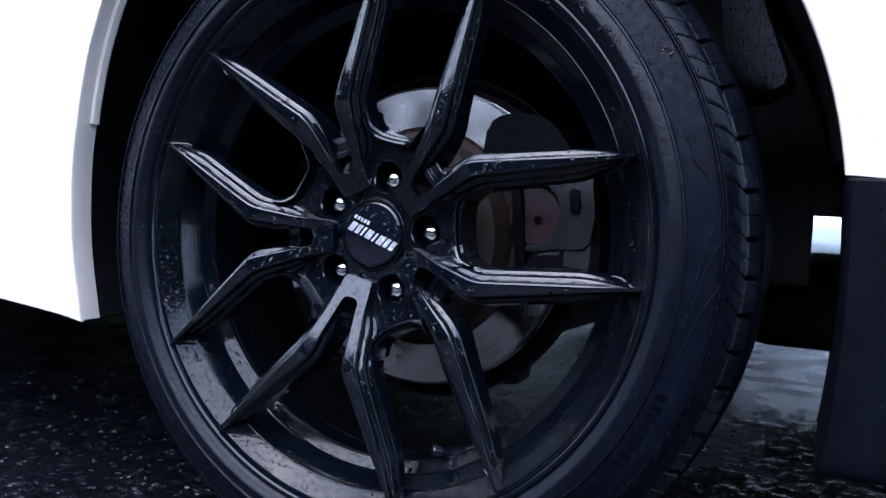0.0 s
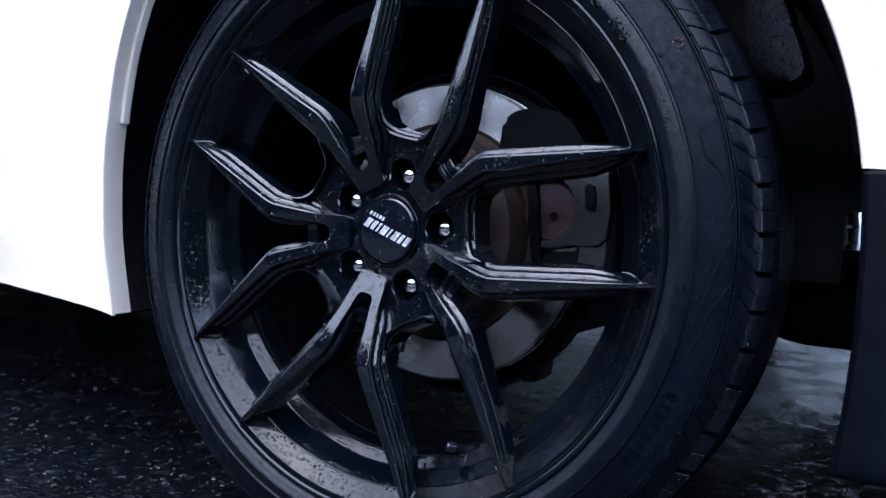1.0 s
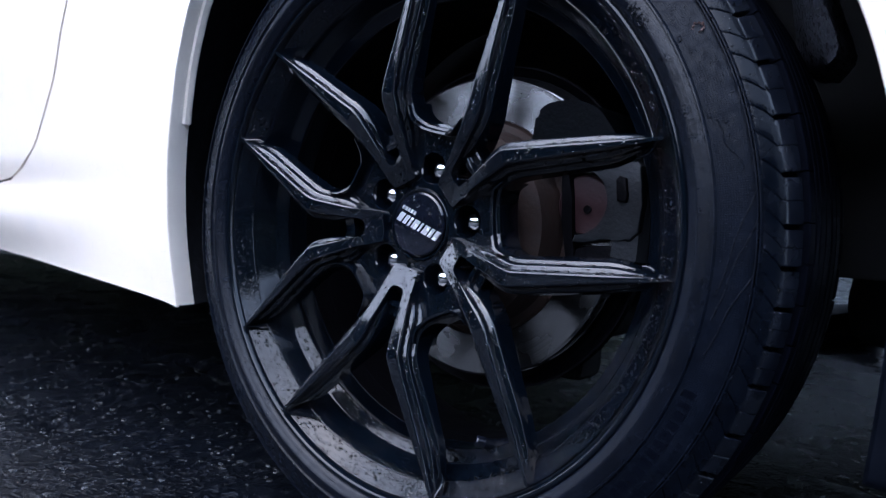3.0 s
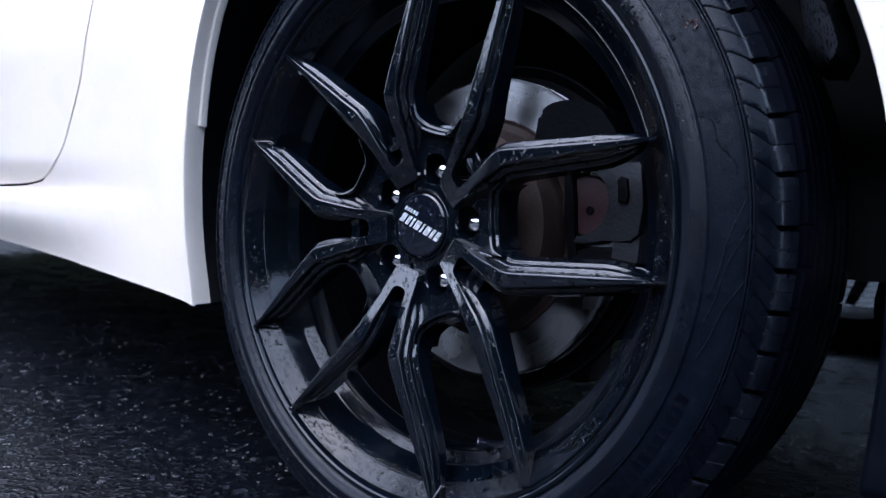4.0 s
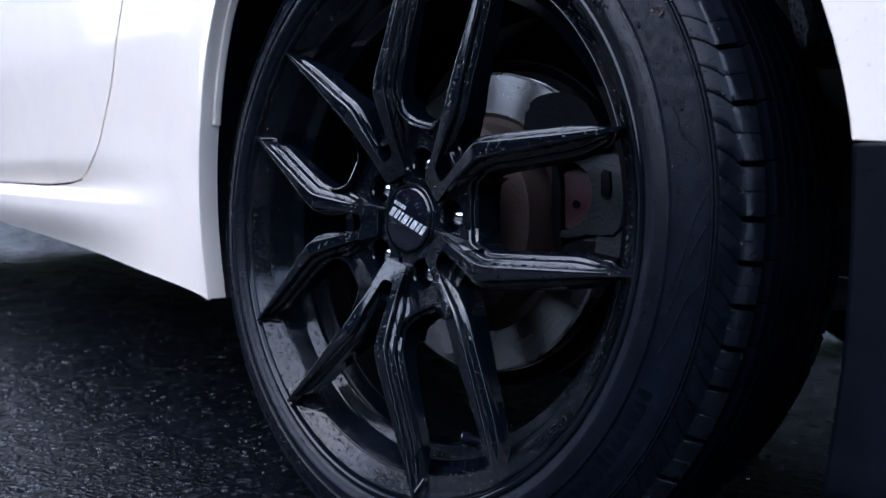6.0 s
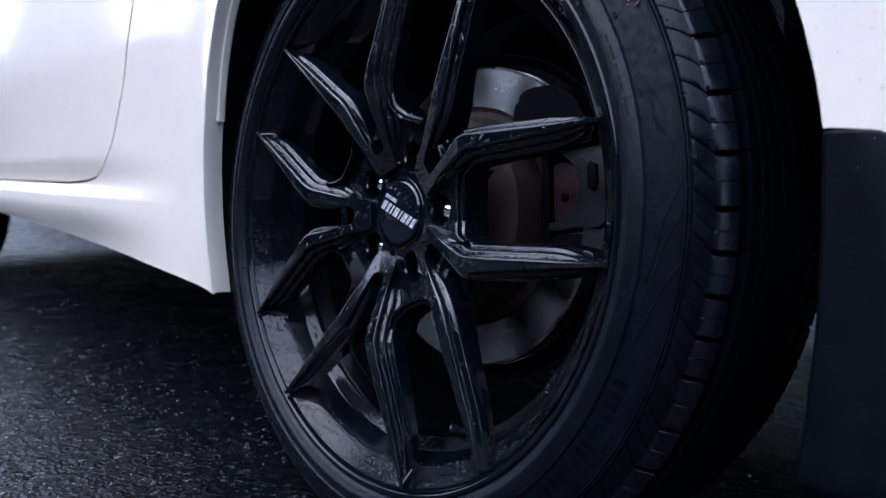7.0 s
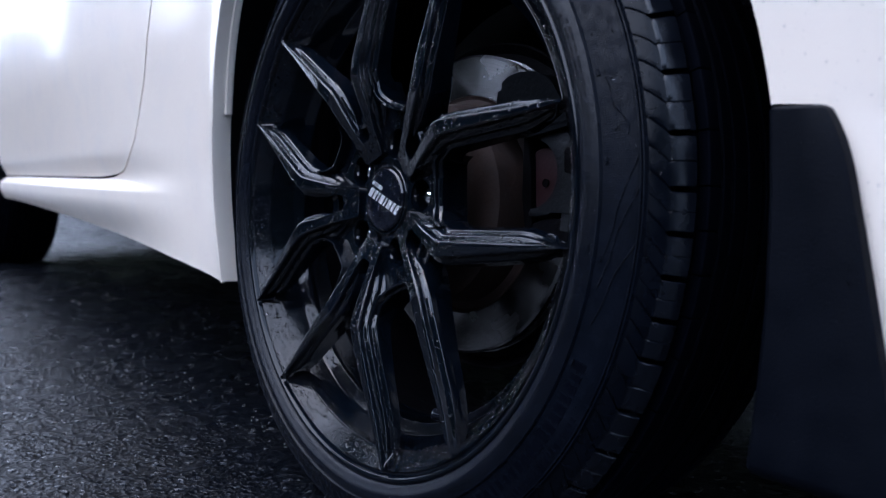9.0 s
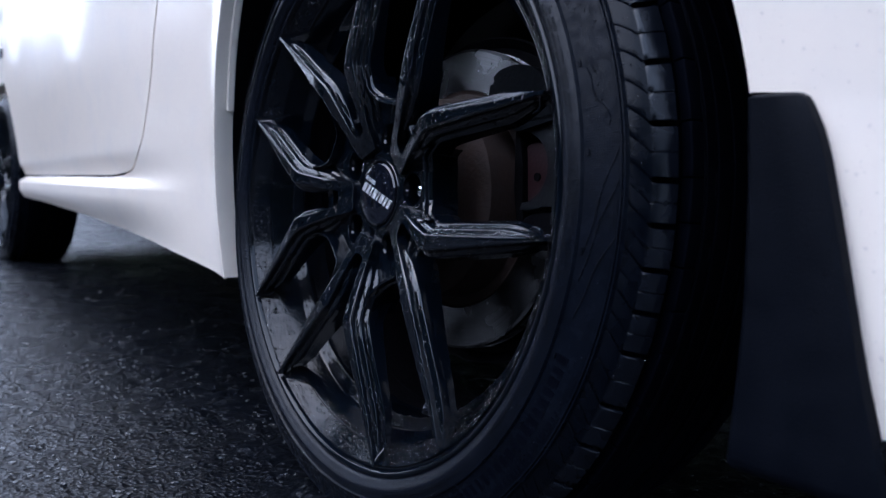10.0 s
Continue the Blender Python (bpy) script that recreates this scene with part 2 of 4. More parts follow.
def ground_material():
    """Wet asphalt: stone grain by cells, worn patches, a film of water that varies its gloss."""
    m = material("wet_asphalt", (0.0016, 0.0022, 0.0036), 0.26, vary=0.45, scale=6, rough_vary=0.09, spec=0.095)
    n, l = m.node_tree.nodes, m.node_tree.links
    b = n["Principled BSDF"]
    co = n.new("ShaderNodeTexCoord")
    warp = n.new("ShaderNodeTexNoise")
    warp.inputs["Scale"].default_value, warp.inputs["Detail"].default_value = 70.0, 3.0
    l.new(co.outputs["Object"], warp.inputs["Vector"])
    push = n.new("ShaderNodeVectorMath")
    push.operation = "MULTIPLY_ADD"
    l.new(warp.outputs["Color"], push.inputs[0])
    push.inputs[1].default_value = (0.009, 0.009, 0.0)
    l.new(co.outputs["Object"], push.inputs[2])
    cells = n.new("ShaderNodeTexVoronoi")
    cells.inputs["Scale"].default_value = 165
    l.new(push.outputs[0], cells.inputs["Vector"])
    ramp = n.new("ShaderNodeMapRange")
    ramp.inputs["From Min"].default_value, ramp.inputs["From Max"].default_value = 0.80, 1.0
    ramp.inputs["To Max"].default_value = 0.7
    sep = n.new("ShaderNodeSeparateColor")
    l.new(cells.outputs["Color"], sep.inputs[0])
    l.new(sep.outputs[0], ramp.inputs["Value"])
    mix = n.new("ShaderNodeMix")
    mix.data_type = "RGBA"
    old = b.inputs["Base Color"].links[0].from_socket
    l.new(old, mix.inputs["A"])
    mix.inputs["B"].default_value = (0.018, 0.020, 0.025, 1)
    l.new(ramp.outputs[0], mix.inputs["Factor"])
    l.new(mix.outputs["Result"], b.inputs["Base Color"])
    bp = n.new("ShaderNodeBump")
    bp.inputs["Strength"].default_value, bp.inputs["Distance"].default_value = 0.75, 0.003
    fine = n.new("ShaderNodeTexNoise")
    fine.inputs["Scale"].default_value, fine.inputs["Detail"].default_value = 420.0, 4.0
    l.new(co.outputs["Object"], fine.inputs["Vector"])
    uneven = math_node(n, l, "MULTIPLY", cells.outputs["Distance"], math_node(n, l, "ADD", sep.outputs[1], 0.15))
    l.new(math_node(n, l, "ADD", uneven, math_node(n, l, "MULTIPLY", fine.outputs["Fac"], 0.35)), bp.inputs["Height"])
    pools = n.new("ShaderNodeTexNoise")
    pools.inputs["Scale"].default_value, pools.inputs["Detail"].default_value = 9.0, 5.0
    l.new(co.outputs["Object"], pools.inputs["Vector"])
    film = n.new("ShaderNodeMapRange")
    film.inputs["From Min"].default_value, film.inputs["From Max"].default_value = 0.35, 0.65
    film.inputs["To Min"].default_value, film.inputs["To Max"].default_value = 0.20, 0.34
    l.new(pools.outputs["Fac"], film.inputs["Value"])
    l.new(film.outputs[0], b.inputs["Roughness"])
    l.new(bp.outputs[0], b.inputs["Normal"])
    return m


ASPHALT = ground_material()


# ---- helpers for meshes ----
def part(name, bm, mat, parent=None, label="", angle=32, m=None, solid=False):
    """Links a bmesh as one mesh object under its thing."""
    bmesh.ops.recalc_face_normals(bm, faces=bm.faces)
    if solid and bm.calc_volume(signed=True) < 0:
        bmesh.ops.reverse_faces(bm, faces=bm.faces)
    me = bpy.data.meshes.new(name)
    bm.to_mesh(me)
    bm.free()
    me.materials.append(mat)
    me.polygons.foreach_set("use_smooth", [True] * len(me.polygons))
    me.set_sharp_from_angle(angle=radians(angle))
    ob = new(name, me)
    ob.parent = parent
    if m is not None:
        ob.matrix_basis = m
    return tagged(ob, label)


def polar(r, deg, y):
    a = radians(deg)
    return Vector((r * math.cos(a), y, r * math.sin(a)))


def bridge(bm, loops, closed=True):
    """Quads between loops of equal length."""
    for p, q in zip(loops, loops[1:]):
        k = len(p)
        for i in range(k if closed else k - 1):
            j = (i + 1) % k
            bm.faces.new((p[i], p[j], q[j], q[i]))


def revolve(profile, n=144, a0=0.0, a1=360.0, bm=None):
    """(r, y) turned round the wheel's axis."""
    bm = bm or bmesh.new()
    full = abs(a1 - a0) >= 360
    cols = []
    for i in range(n if full else n + 1):
        a = a0 + (a1 - a0) * i / n
        cols.append([bm.verts.new(polar(r, a, y)) for r, y in profile])
    if full:
        cols.append(cols[0])
    for p, q in zip(cols, cols[1:]):
        for i in range(len(profile) - 1):
            if profile[i][0] < 1e-6:
                bm.faces.new((p[i], p[i + 1], q[i + 1])) if p[i] is not q[i] else None
            else:
                bm.faces.new((p[i], p[i + 1], q[i + 1], q[i]))
    if profile[0][0] < 1e-6:
        bmesh.ops.remove_doubles(bm, verts=[c[0] for c in cols[:-1]], dist=1e-6)
    return bm


def box(bm, size, m=Matrix(), bevel=0.0):
    r = bmesh.ops.create_cube(bm, size=1.0, matrix=m @ Matrix.Diagonal((*size, 1)))
    if bevel:
        edges = list({e for v in r["verts"] for e in v.link_edges})
        bmesh.ops.bevel(bm, geom=edges, offset=bevel, segments=3, profile=0.6, affect="EDGES")
    return bm


def smooth(t):
    t = max(0.0, min(1.0, t))
    return t * t * (3 - 2 * t)


def lerp(a, b, t):
    return a + (b - a) * t


def curve_at(points, t):
    """Piecewise linear: points of (t, value...)."""
    for p, q in zip(points, points[1:]):
        if t <= q[0]:
            k = (t - p[0]) / (q[0] - p[0]) if q[0] > p[0] else 0
            k = max(0, min(1, k))
            return [lerp(a, b, k) for a, b in zip(p[1:], q[1:])]
    return list(points[-1][1:])


def tube(points, radius, sides=8, bm=None):
    bm = bm or bmesh.new()
    loops = []
    for i, p in enumerate(points):
        d = (points[min(i + 1, len(points) - 1)] - points[max(i - 1, 0)]).normalized()
        side = d.orthogonal().normalized() if abs(d.y) > 0.9 else d.cross(Vector((0, 1, 0))).normalized()
        up = d.cross(side)
        r = radius[i] if isinstance(radius, (list, tuple)) else radius
        loops.append([bm.verts.new(p + r * (math.cos(k * math.tau / sides) * side + math.sin(k * math.tau / sides) * up)) for k in range(sides)])
    bridge(bm, loops)
    bm.faces.new(loops[0])
    bm.faces.new(loops[-1])
    return bm


# ---- ground ----
def spaced(lo, a, b, hi, step, grow=1.25):
    xs = list(np.arange(a, b + step / 2, step))
    s, x = step, xs[-1]
    while x < hi:
        s *= grow
        x += s
        xs.append(x)
    s, x = step, xs[0]
    while x > lo:
        s *= grow
        x -= s
        xs.insert(0, x)
    return xs


def ground_height(x, y):
    h = 0.0035 * noise.noise((x * 3, y * 3, 0)) + 0.0022 * noise.noise((x * 60, y * 60, 3)) + 0.0013 * noise.noise((x * 140, y * 140, 7))
    seam = 0.30 + 0.03 * math.sin(x * 5) + 0.02 * noise.noise((x * 9, 0, 1))
    h -= 0.010 * math.exp(-((y - seam) / 0.012) ** 2) * (1 if x < -0.25 else 0)
    return h


def build_ground():
    xs, ys = spaced(-900, -1.7, 0.9, 900, 0.0085), spaced(-900, -0.42, 0.7, 900, 0.0085)
    far = lambda x, y: max(abs(x) - 4, abs(y) - 4, 0)
    verts = [(x, y, ground_height(x, y) * (1 if far(x, y) <= 0 else 0)) for y in ys for x in xs]
    w = len(xs)
    faces = [(j * w + i, j * w + i + 1, (j + 1) * w + i + 1, (j + 1) * w + i) for j in range(len(ys) - 1) for i in range(w - 1)]
    me = bpy.data.meshes.new("ground")
    me.from_pydata(verts, [], faces)
    me.polygons.foreach_set("use_smooth", [True] * len(me.polygons))
    me.materials.append(ASPHALT)
    return tagged(new("ground", me), "wet dark asphalt with pale stone chips", "ground", kind="structure")


build_ground()


def build_stones():
    """Chips of stone that stand proud of the asphalt."""
    rnd = random.Random(5)
    verts, faces = [], []
    for _ in range(9000):
        x, y = rnd.uniform(-2.0, 0.75), rnd.uniform(-0.5, 0.9)
        s = rnd.choice((0.0014, 0.0018, 0.0022, 0.0028, 0.0036)) * rnd.uniform(0.7, 1.2)
        z, a, k = ground_height(x, y), rnd.uniform(0, 6.28), len(verts)
        e = rnd.uniform(1.0, 1.9)
        for ring, (q, h) in enumerate(((1.0, -0.4), (0.85, 0.35), (0.4, 0.55))):
            for i in range(5):
                b = i * 1.2566 + ring * 0.3
                px, py = s * q * e * math.cos(b) * rnd.uniform(0.8, 1.2), s * q * math.sin(b) * rnd.uniform(0.8, 1.2)
                verts.append((x + px * math.cos(a) - py * math.sin(a), y + px * math.sin(a) + py * math.cos(a), z + s * h * 0.55))
        for ring in range(2):
            for i in range(5):
                j = (i + 1) % 5
                faces.append((k + ring * 5 + i, k + ring * 5 + j, k + ring * 5 + 5 + j, k + ring * 5 + 5 + i))
        faces.append(tuple(k + 10 + i for i in range(5)))
    me = bpy.data.meshes.new("stone_chips")
    me.from_pydata(verts, [], faces)
    me.materials.append(STONE)
    tagged(new("stone_chips", me), "pale wet stone chips set in dark asphalt", "gravel", kind="stuff")


build_stones()

# ---- the car ----
car = tagged(new("car"), "white car parked on wet asphalt in the rain", "car")
car.empty_display_size = 0.2
# the wheel leans in a little at the top, and its spokes stand a few degrees round
WHEEL_AT = Matrix.Translation((0, 0, 0.285)) @ Matrix(((0.99523, 0, -0.09758, 0), (0.00238, 0.99970, 0.02432, 0), (0.09755, -0.02443, 0.99493, 0), (0, 0, 0, 1)))

# rim: lip, sloping flange, step and barrel
RIM = [(0.2405, 0.014), (0.2440, 0.009), (0.2442, 0.0058), (0.2437, 0.0041), (0.2427, 0.0030), (0.2415, 0.0025), (0.2402, 0.0026), (0.2390, 0.0032), (0.2380, 0.0044), (0.2368, 0.0078), (0.2354, 0.0080),
       (0.2343, 0.0066), (0.2280, 0.0130), (0.2205, 0.0205), (0.2190, 0.0225), (0.2175, 0.0260), (0.2100, 0.0400), (0.2080, 0.0428), (0.1998, 0.0476), (0.1986, 0.0500), (0.1984, 0.055),
       (0.1978, 0.0720), (0.1972, 0.0728), (0.1972, 0.0736), (0.1978, 0.0744), (0.1980, 0.0960), (0.1973, 0.0970), (0.1973, 0.0980), (0.1982, 0.0990), (0.1985, 0.120), (0.2000, 0.150), (0.2070, 0.175), (0.2150, 0.190), (0.2330, 0.196), (0.2400, 0.204), (0.2440, 0.206), (0.2440, 0.196), (0.2300, 0.190),
       (0.2230, 0.170), (0.2200, 0.080), (0.2240, 0.050), (0.2380, 0.022)]
wheel = part("wheel", revolve(RIM + RIM[:1], 180), BARREL_BLACK, car, "gloss black alloy wheel wet with rain", 40, WHEEL_AT)
# the barrel deeper than 85 mm takes the dull black iron
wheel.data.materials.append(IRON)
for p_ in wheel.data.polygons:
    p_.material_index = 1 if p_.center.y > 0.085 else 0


def chaikin(pts, rounds=2):
    """Rounds a polyline's corners; the ends stay."""
    for _ in range(rounds):
        out = [pts[0]]
        for p, q in zip(pts, pts[1:]):
            out += [tuple(lerp(a, b, 0.25) for a, b in zip(p, q)), tuple(lerp(a, b, 0.75) for a, b in zip(p, q))]
        pts = out + [pts[-1]]
    return pts


def fillet(pts, radii, n=4):
    """A polyline with its corners rounded, each by its own length of cut."""
    out = []
    for i, p in enumerate(pts):
        c = radii[i]
        if i in (0, len(pts) - 1) or not c:
            out.append(p)
            continue
        P, A, B = Vector(p), Vector(pts[i - 1]), Vector(pts[i + 1])
        s0, s1 = P + (A - P).normalized() * c, P + (B - P).normalized() * c
        for k in range(n + 1):
            t = k / n
            out.append(tuple((1 - t) ** 2 * s0 + 2 * t * (1 - t) * P + t * t * s1))
    # more points along the long straights
    fine = [out[0]]
    for p, q in zip(out, out[1:]):
        k = max(1, int((Vector(q) - Vector(p)).length / 0.006))
        fine += [tuple(lerp(a, b, j / k) for a, b in zip(p, q)) for j in range(1, k + 1)]
    return fine


FRONT = [(0.030, 0.0195), (0.040, 0.0178), (0.065, 0.0095), (0.095, 0.0000), (0.113, -0.0045), (0.130, -0.0050), (0.20, -0.0012), (0.24, 0.0005)]
DEPTH = [(0.030, 0.036), (0.08, 0.034), (0.12, 0.027), (0.16, 0.0225), (0.19, 0.0205), (0.21, 0.0195), (0.22, 0.0180), (0.235, 0.007), (0.24, 0.005)]


TRICKLES = []


def build_spoke(deg):
    """A forked spoke: two arms from one root, a stepped ledge along their outer sides."""
    bm = bmesh.new()
    outer = fillet([(0.0385, 0.0), (0.0385, 0.0132), (0.0677, 0.0180), (0.1085, 0.0285), (0.2125, 0.0968), (0.2148, 0.0958)], (0, 0.003, 0.004, 0.007, 0.0008, 0))
    inner = fillet([(0.2148, 0.0958), (0.2128, 0.0940), (0.1125, 0.0165), (0.0680, 0.0092), (0.0565, 0.0070), (0.0562, 0.0)], (0, 0.0008, 0.008, 0.004, 0.0045, 0))
    half = [(u, v, 1) for u, v in outer] + [(u, v, 0) for u, v in inner[1:]]
    loop = half + [(u, -v, s) for u, v, s in half[-2:0:-1]]
    k = len(loop)
    area = sum(loop[i][0] * loop[(i + 1) % k][1] - loop[(i + 1) % k][0] * loop[i][1] for i in range(k))
    sign = 1 if area > 0 else -1
    norms = []
    for i in range(k):
        (ax, ay, _), (bx, by, _) = loop[i - 1], loop[(i + 1) % k]
        d = Vector((bx - ax, by - ay)).normalized()
        norms.append(Vector((d.y, -d.x)) * sign)
    # (out, down) of each line along the arm: two stepped ledges on the window side, one in the fork
    levels = ((-0.0014, 0, -0.0014, 0), (-0.0005, 0.0002, -0.0005, 0.0002), (0.0003, 0.0008, 0.0003, 0.0008), (0.0007, 0.0017, 0.0007, 0.0017), (0.0013, 0.0044, 0.0012, 0.0044), (0.0016, 0.0052, 0.0015, 0.0052),
              (0.0036, 0.0061, 0.0036, 0.0062), (0.0046, 0.0067, 0.0047, 0.0068), (0.0053, 0.0075, 0.0055, 0.0077), (0.0056, 0.0084, 0.0059, 0.0088), (0.0061, 0.0106, 0.0062, 0.0106), (0.0064, 0.0112, 0.0063, 0.0113),
              (0.0082, 0.0121, 0.0065, 0.0122), (0.0092, 0.0128, 0.0066, 0.0129), (0.0098, 0.0138, 0.0067, 0.0139), (0.0101, 0.0152, 0.0068, 0.0153), (0.0118, 1.0, 0.0082, 1.0))
    a = radians(deg)
    loops = []
    for oo, od, io, idp in levels:
        row = []
        for (u, v, s), nn in zip(loop, norms):
            r = math.hypot(u, v)
            off, dep = (oo, od) if s else (io, idp)
            dep = curve_at(DEPTH, r)[0] if dep == 1.0 else dep
            off *= 1 - 0.95 * smooth((r - 0.187) / 0.047)
            if s:
                off *= 0.12 + 0.88 * smooth((r - 0.058) / 0.026)
            else:
                off *= 0.15 + 0.85 * smooth((r - 0.068) / 0.028)
            # the ledges run out into the rim with a small flare
            if dep > 0.005 and not s:
                off *= 1 + 0.4 * math.exp(-((r - 0.212) / 0.007) ** 2)
            uu, vv = u + nn.x * off, v + nn.y * off
            row.append(bm.verts.new((uu * math.cos(a) - vv * math.sin(a), curve_at(FRONT, r)[0] + dep, uu * math.sin(a) + vv * math.cos(a))))
        loops.append(row)
    for lo, hi, want in ((2, 3, 1), (4, 5, 1), (10, 11, 1), (2, 3, 0), (4, 5, 0)):
        for half_turn in (range(len(half)), range(k - 1, k - len(half), -1)):
            run = [(loops[lo][i].co + loops[hi][i].co) / 2 for i in half_turn if loop[i][2] == want and 0.060 < math.hypot(loop[i][0], loop[i][1]) < 0.222]
            TRICKLES.append((run, lo))
    bridge(bm, loops)
    # the front: strips between the arm's two edges
    h = len(half)
    no = len(outer)
    for row, mirror in ((loops[0], False), (loops[0], True), (loops[-1], False), (loops[-1], True)):
        idx = (lambda i: i) if not mirror else (lambda i: (-i) % k)
        A = [row[idx(i)] for i in range(no)]
        B = [row[idx(i)] for i in range(h - 1, no - 2, -1)]
        ia = ib = 0
        while ia < len(A) - 1 or ib < len(B) - 1:
            na = A[ia + 1] if ia < len(A) - 1 else None
            nb = B[ib + 1] if ib < len(B) - 1 else None
            if na is not None and (nb is None or ia / len(A) <= ib / len(B)):
                tri = (A[ia], na, B[ib])
                ia += 1
            else:
                tri = (A[ia], nb, B[ib])
                ib += 1
            if len(set(tri)) == 3:
                bm.faces.new(tri)
    part("spoke", bm, GLOSS_BLACK, wheel, "", 42, solid=True)
    # fillet lines where the ledges run out into the rim
    for side in (1, -1):
        pts = []
        for i in range(10):
            t = i / 9
            u, v = lerp(0.2140, 0.1905, t), lerp(0.0960, 0.0818, t) + 0.0092 * smooth(t * 1.05)
            r = math.hypot(u, v)
            y = curve_at(FRONT, r)[0] + lerp(0.0012, 0.0118, smooth(t * 1.3))
            v *= side
            pts.append(Vector((u * math.cos(a) - v * math.sin(a), y, u * math.sin(a) + v * math.cos(a))))
        part("ledge_fillet", tube(pts, [lerp(0.0006, 0.0013, math.sin(math.pi * i / 9)) for i in range(10)], 8), GLOSS_BLACK, wheel)
    # the low bridge between the two arms
    bm = bmesh.new()
    rows = []
    for u, y in ((0.0705, 0.034), (0.0708, 0.0170), (0.0715, 0.0158), (0.0752, 0.0152), (0.0760, 0.0158), (0.0768, 0.0176), (0.0776, 0.0184), (0.0838, 0.0176), (0.0850, 0.0186), (0.0862, 0.036)):
        rows.append([bm.verts.new(((u + 0.010 * abs(t) ** 3.2) * math.cos(a) - 0.0165 * t * math.sin(a), y - 0.004 * abs(t) ** 3.2, (u + 0.010 * abs(t) ** 3.2) * math.sin(a) + 0.0165 * t * math.cos(a)))
                     for t in (-1, -0.9, -0.8, -0.65, -0.45, -0.2, 0, 0.2, 0.45, 0.65, 0.8, 0.9, 1)])
    bridge(bm, rows, False)
    part("spoke_bridge", bm, GLOSS_BLACK, wheel)


def build_flange_rail(deg):
    """A fine raised line along the rim's inner edge between the two arms of a fork."""
    pts = [polar(0.2204, lerp(deg - 23.2, deg + 23.2, i / 40), 0.0198) for i in range(41)]
    part("flange_rail", tube(pts, [0.0002] + [0.00042] * 39 + [0.0002], 8), GLOSS_BLACK, wheel)


for spoke_angle in (108, 180, 252, 324, 36):
    build_spoke(spoke_angle)
    build_flange_rail(spoke_angle)


def build_web(deg):
    """The low web between two spokes, with its nut pocket and a raised rim along the window."""
    bm = bmesh.new()
    a = radians(deg)

    def at(u, v, y):
        return bm.verts.new((u * math.cos(a) - v * math.sin(a), y, u * math.sin(a) + v * math.cos(a)))

    half_edge = fillet([(0.0795, 0.0), (0.0800, 0.014), (0.0850, 0.0235), (0.0945, 0.0285), (0.075, 0.0290), (0.050, 0.0270), (0.030, 0.018)], (0, 0.005, 0.004, 0, 0, 0, 0))
    edge = half_edge[::-1] + [(u, -v) for u, v in half_edge[1:]]
    cu = sum(p[0] for p in edge) / len(edge)
    hole = [(0.0500 + 0.0138 * math.cos(t * math.tau / 32), 0.0138 * math.sin(t * math.tau / 32)) for t in range(32)]
    front = [at(u, v, 0.0225 - 0.0015 * smooth((u - 0.060) / 0.025)) for u, v in edge]
    ring = [at(u, v, 0.0225 - 0.0015 * smooth((u - 0.060) / 0.025)) for u, v in hole]
    edges = [bm.edges.new((front[i], front[(i + 1) % len(front)])) for i in range(len(front))] + [bm.edges.new((ring[i], ring[(i + 1) % 32])) for i in range(32)]
    bmesh.ops.triangle_fill(bm, use_beauty=True, edges=edges)
    outs = [front]
    # a raised rail along the window carries the arms' two ledges round
    for off, y in ((0.0002, 0.0010), (0.0006, 0.0), (0.0024, 0.0003), (0.0030, 0.0010), (0.0035, 0.0036), (0.0039, 0.0042), (0.0058, 0.0050), (0.0065, 0.0060), (0.0080, 0.0300)):
        row = []
        for u, v in edge:
            w = smooth((u - 0.070) / 0.008)
            rail = lerp(0.0118, 0.0060, smooth((abs(v) - 0.012) / 0.0165)) + y
            row.append(at(u + off * w, v, lerp(0.0235 + (0.012 if y > 0.01 else 0.0), rail, w)))
        outs.append(row)
    bridge(bm, outs)
    rows = [ring]
    for s, y in ((0.97, 0.0235), (0.94, 0.027), (0.92, 0.054)):
        rows.append([at(0.0500 + (u - 0.0500) * s, v * s, y) for u, v in hole])
    bridge(bm, rows)
    bm.faces.new(rows[-1])
    part("hub_web", bm, GLOSS_BLACK, wheel, "", 30)
    # chrome wheel nut: hexagon with a domed end
    bm = bmesh.new()
    loops = []
    for r, y, n6 in ((0.0092, 0.054, 0), (0.0086, 0.050, 1), (0.0086, 0.0385, 1), (0.0080, 0.0350, 0.5), (0.0066, 0.0318, 0.1), (0.0044, 0.0300, 0), (0.0018, 0.0292, 0)):
        row = []
        for t in range(24):
            b = t * math.tau / 24
            f = 1 - n6 * 0.10 * (1 - abs(math.cos(3 * b)))
            row.append(at(0.0496 + r * f * math.cos(b), r * f * math.sin(b), y))
        loops.append(row)
    bridge(bm, loops)
    bm.faces.new(loops[-1])
    bm.faces.new(loops[0])
    part("wheel_nut", bm, CHROME, wheel, "chrome wheel nut", 25)


for web_angle in (0, 72, 144, 216, 288):
    build_web(web_angle)

part("hub_ring", revolve([(0.0285, 0.030), (0.0287, 0.0225), (0.0294, 0.0212), (0.0308, 0.0211), (0.0318, 0.0220), (0.0326, 0.0245), (0.0375, 0.0250), (0.0380, 0.055)], 96), GLOSS_BLACK, wheel)
part("centre_cap", revolve([(0, 0.0188), (0.012, 0.01885), (0.022, 0.0191), (0.0264, 0.0196), (0.0279, 0.0208), (0.0282, 0.028)], 96), CAPBLACK, wheel, "shiny black centre cap with beads of rain")


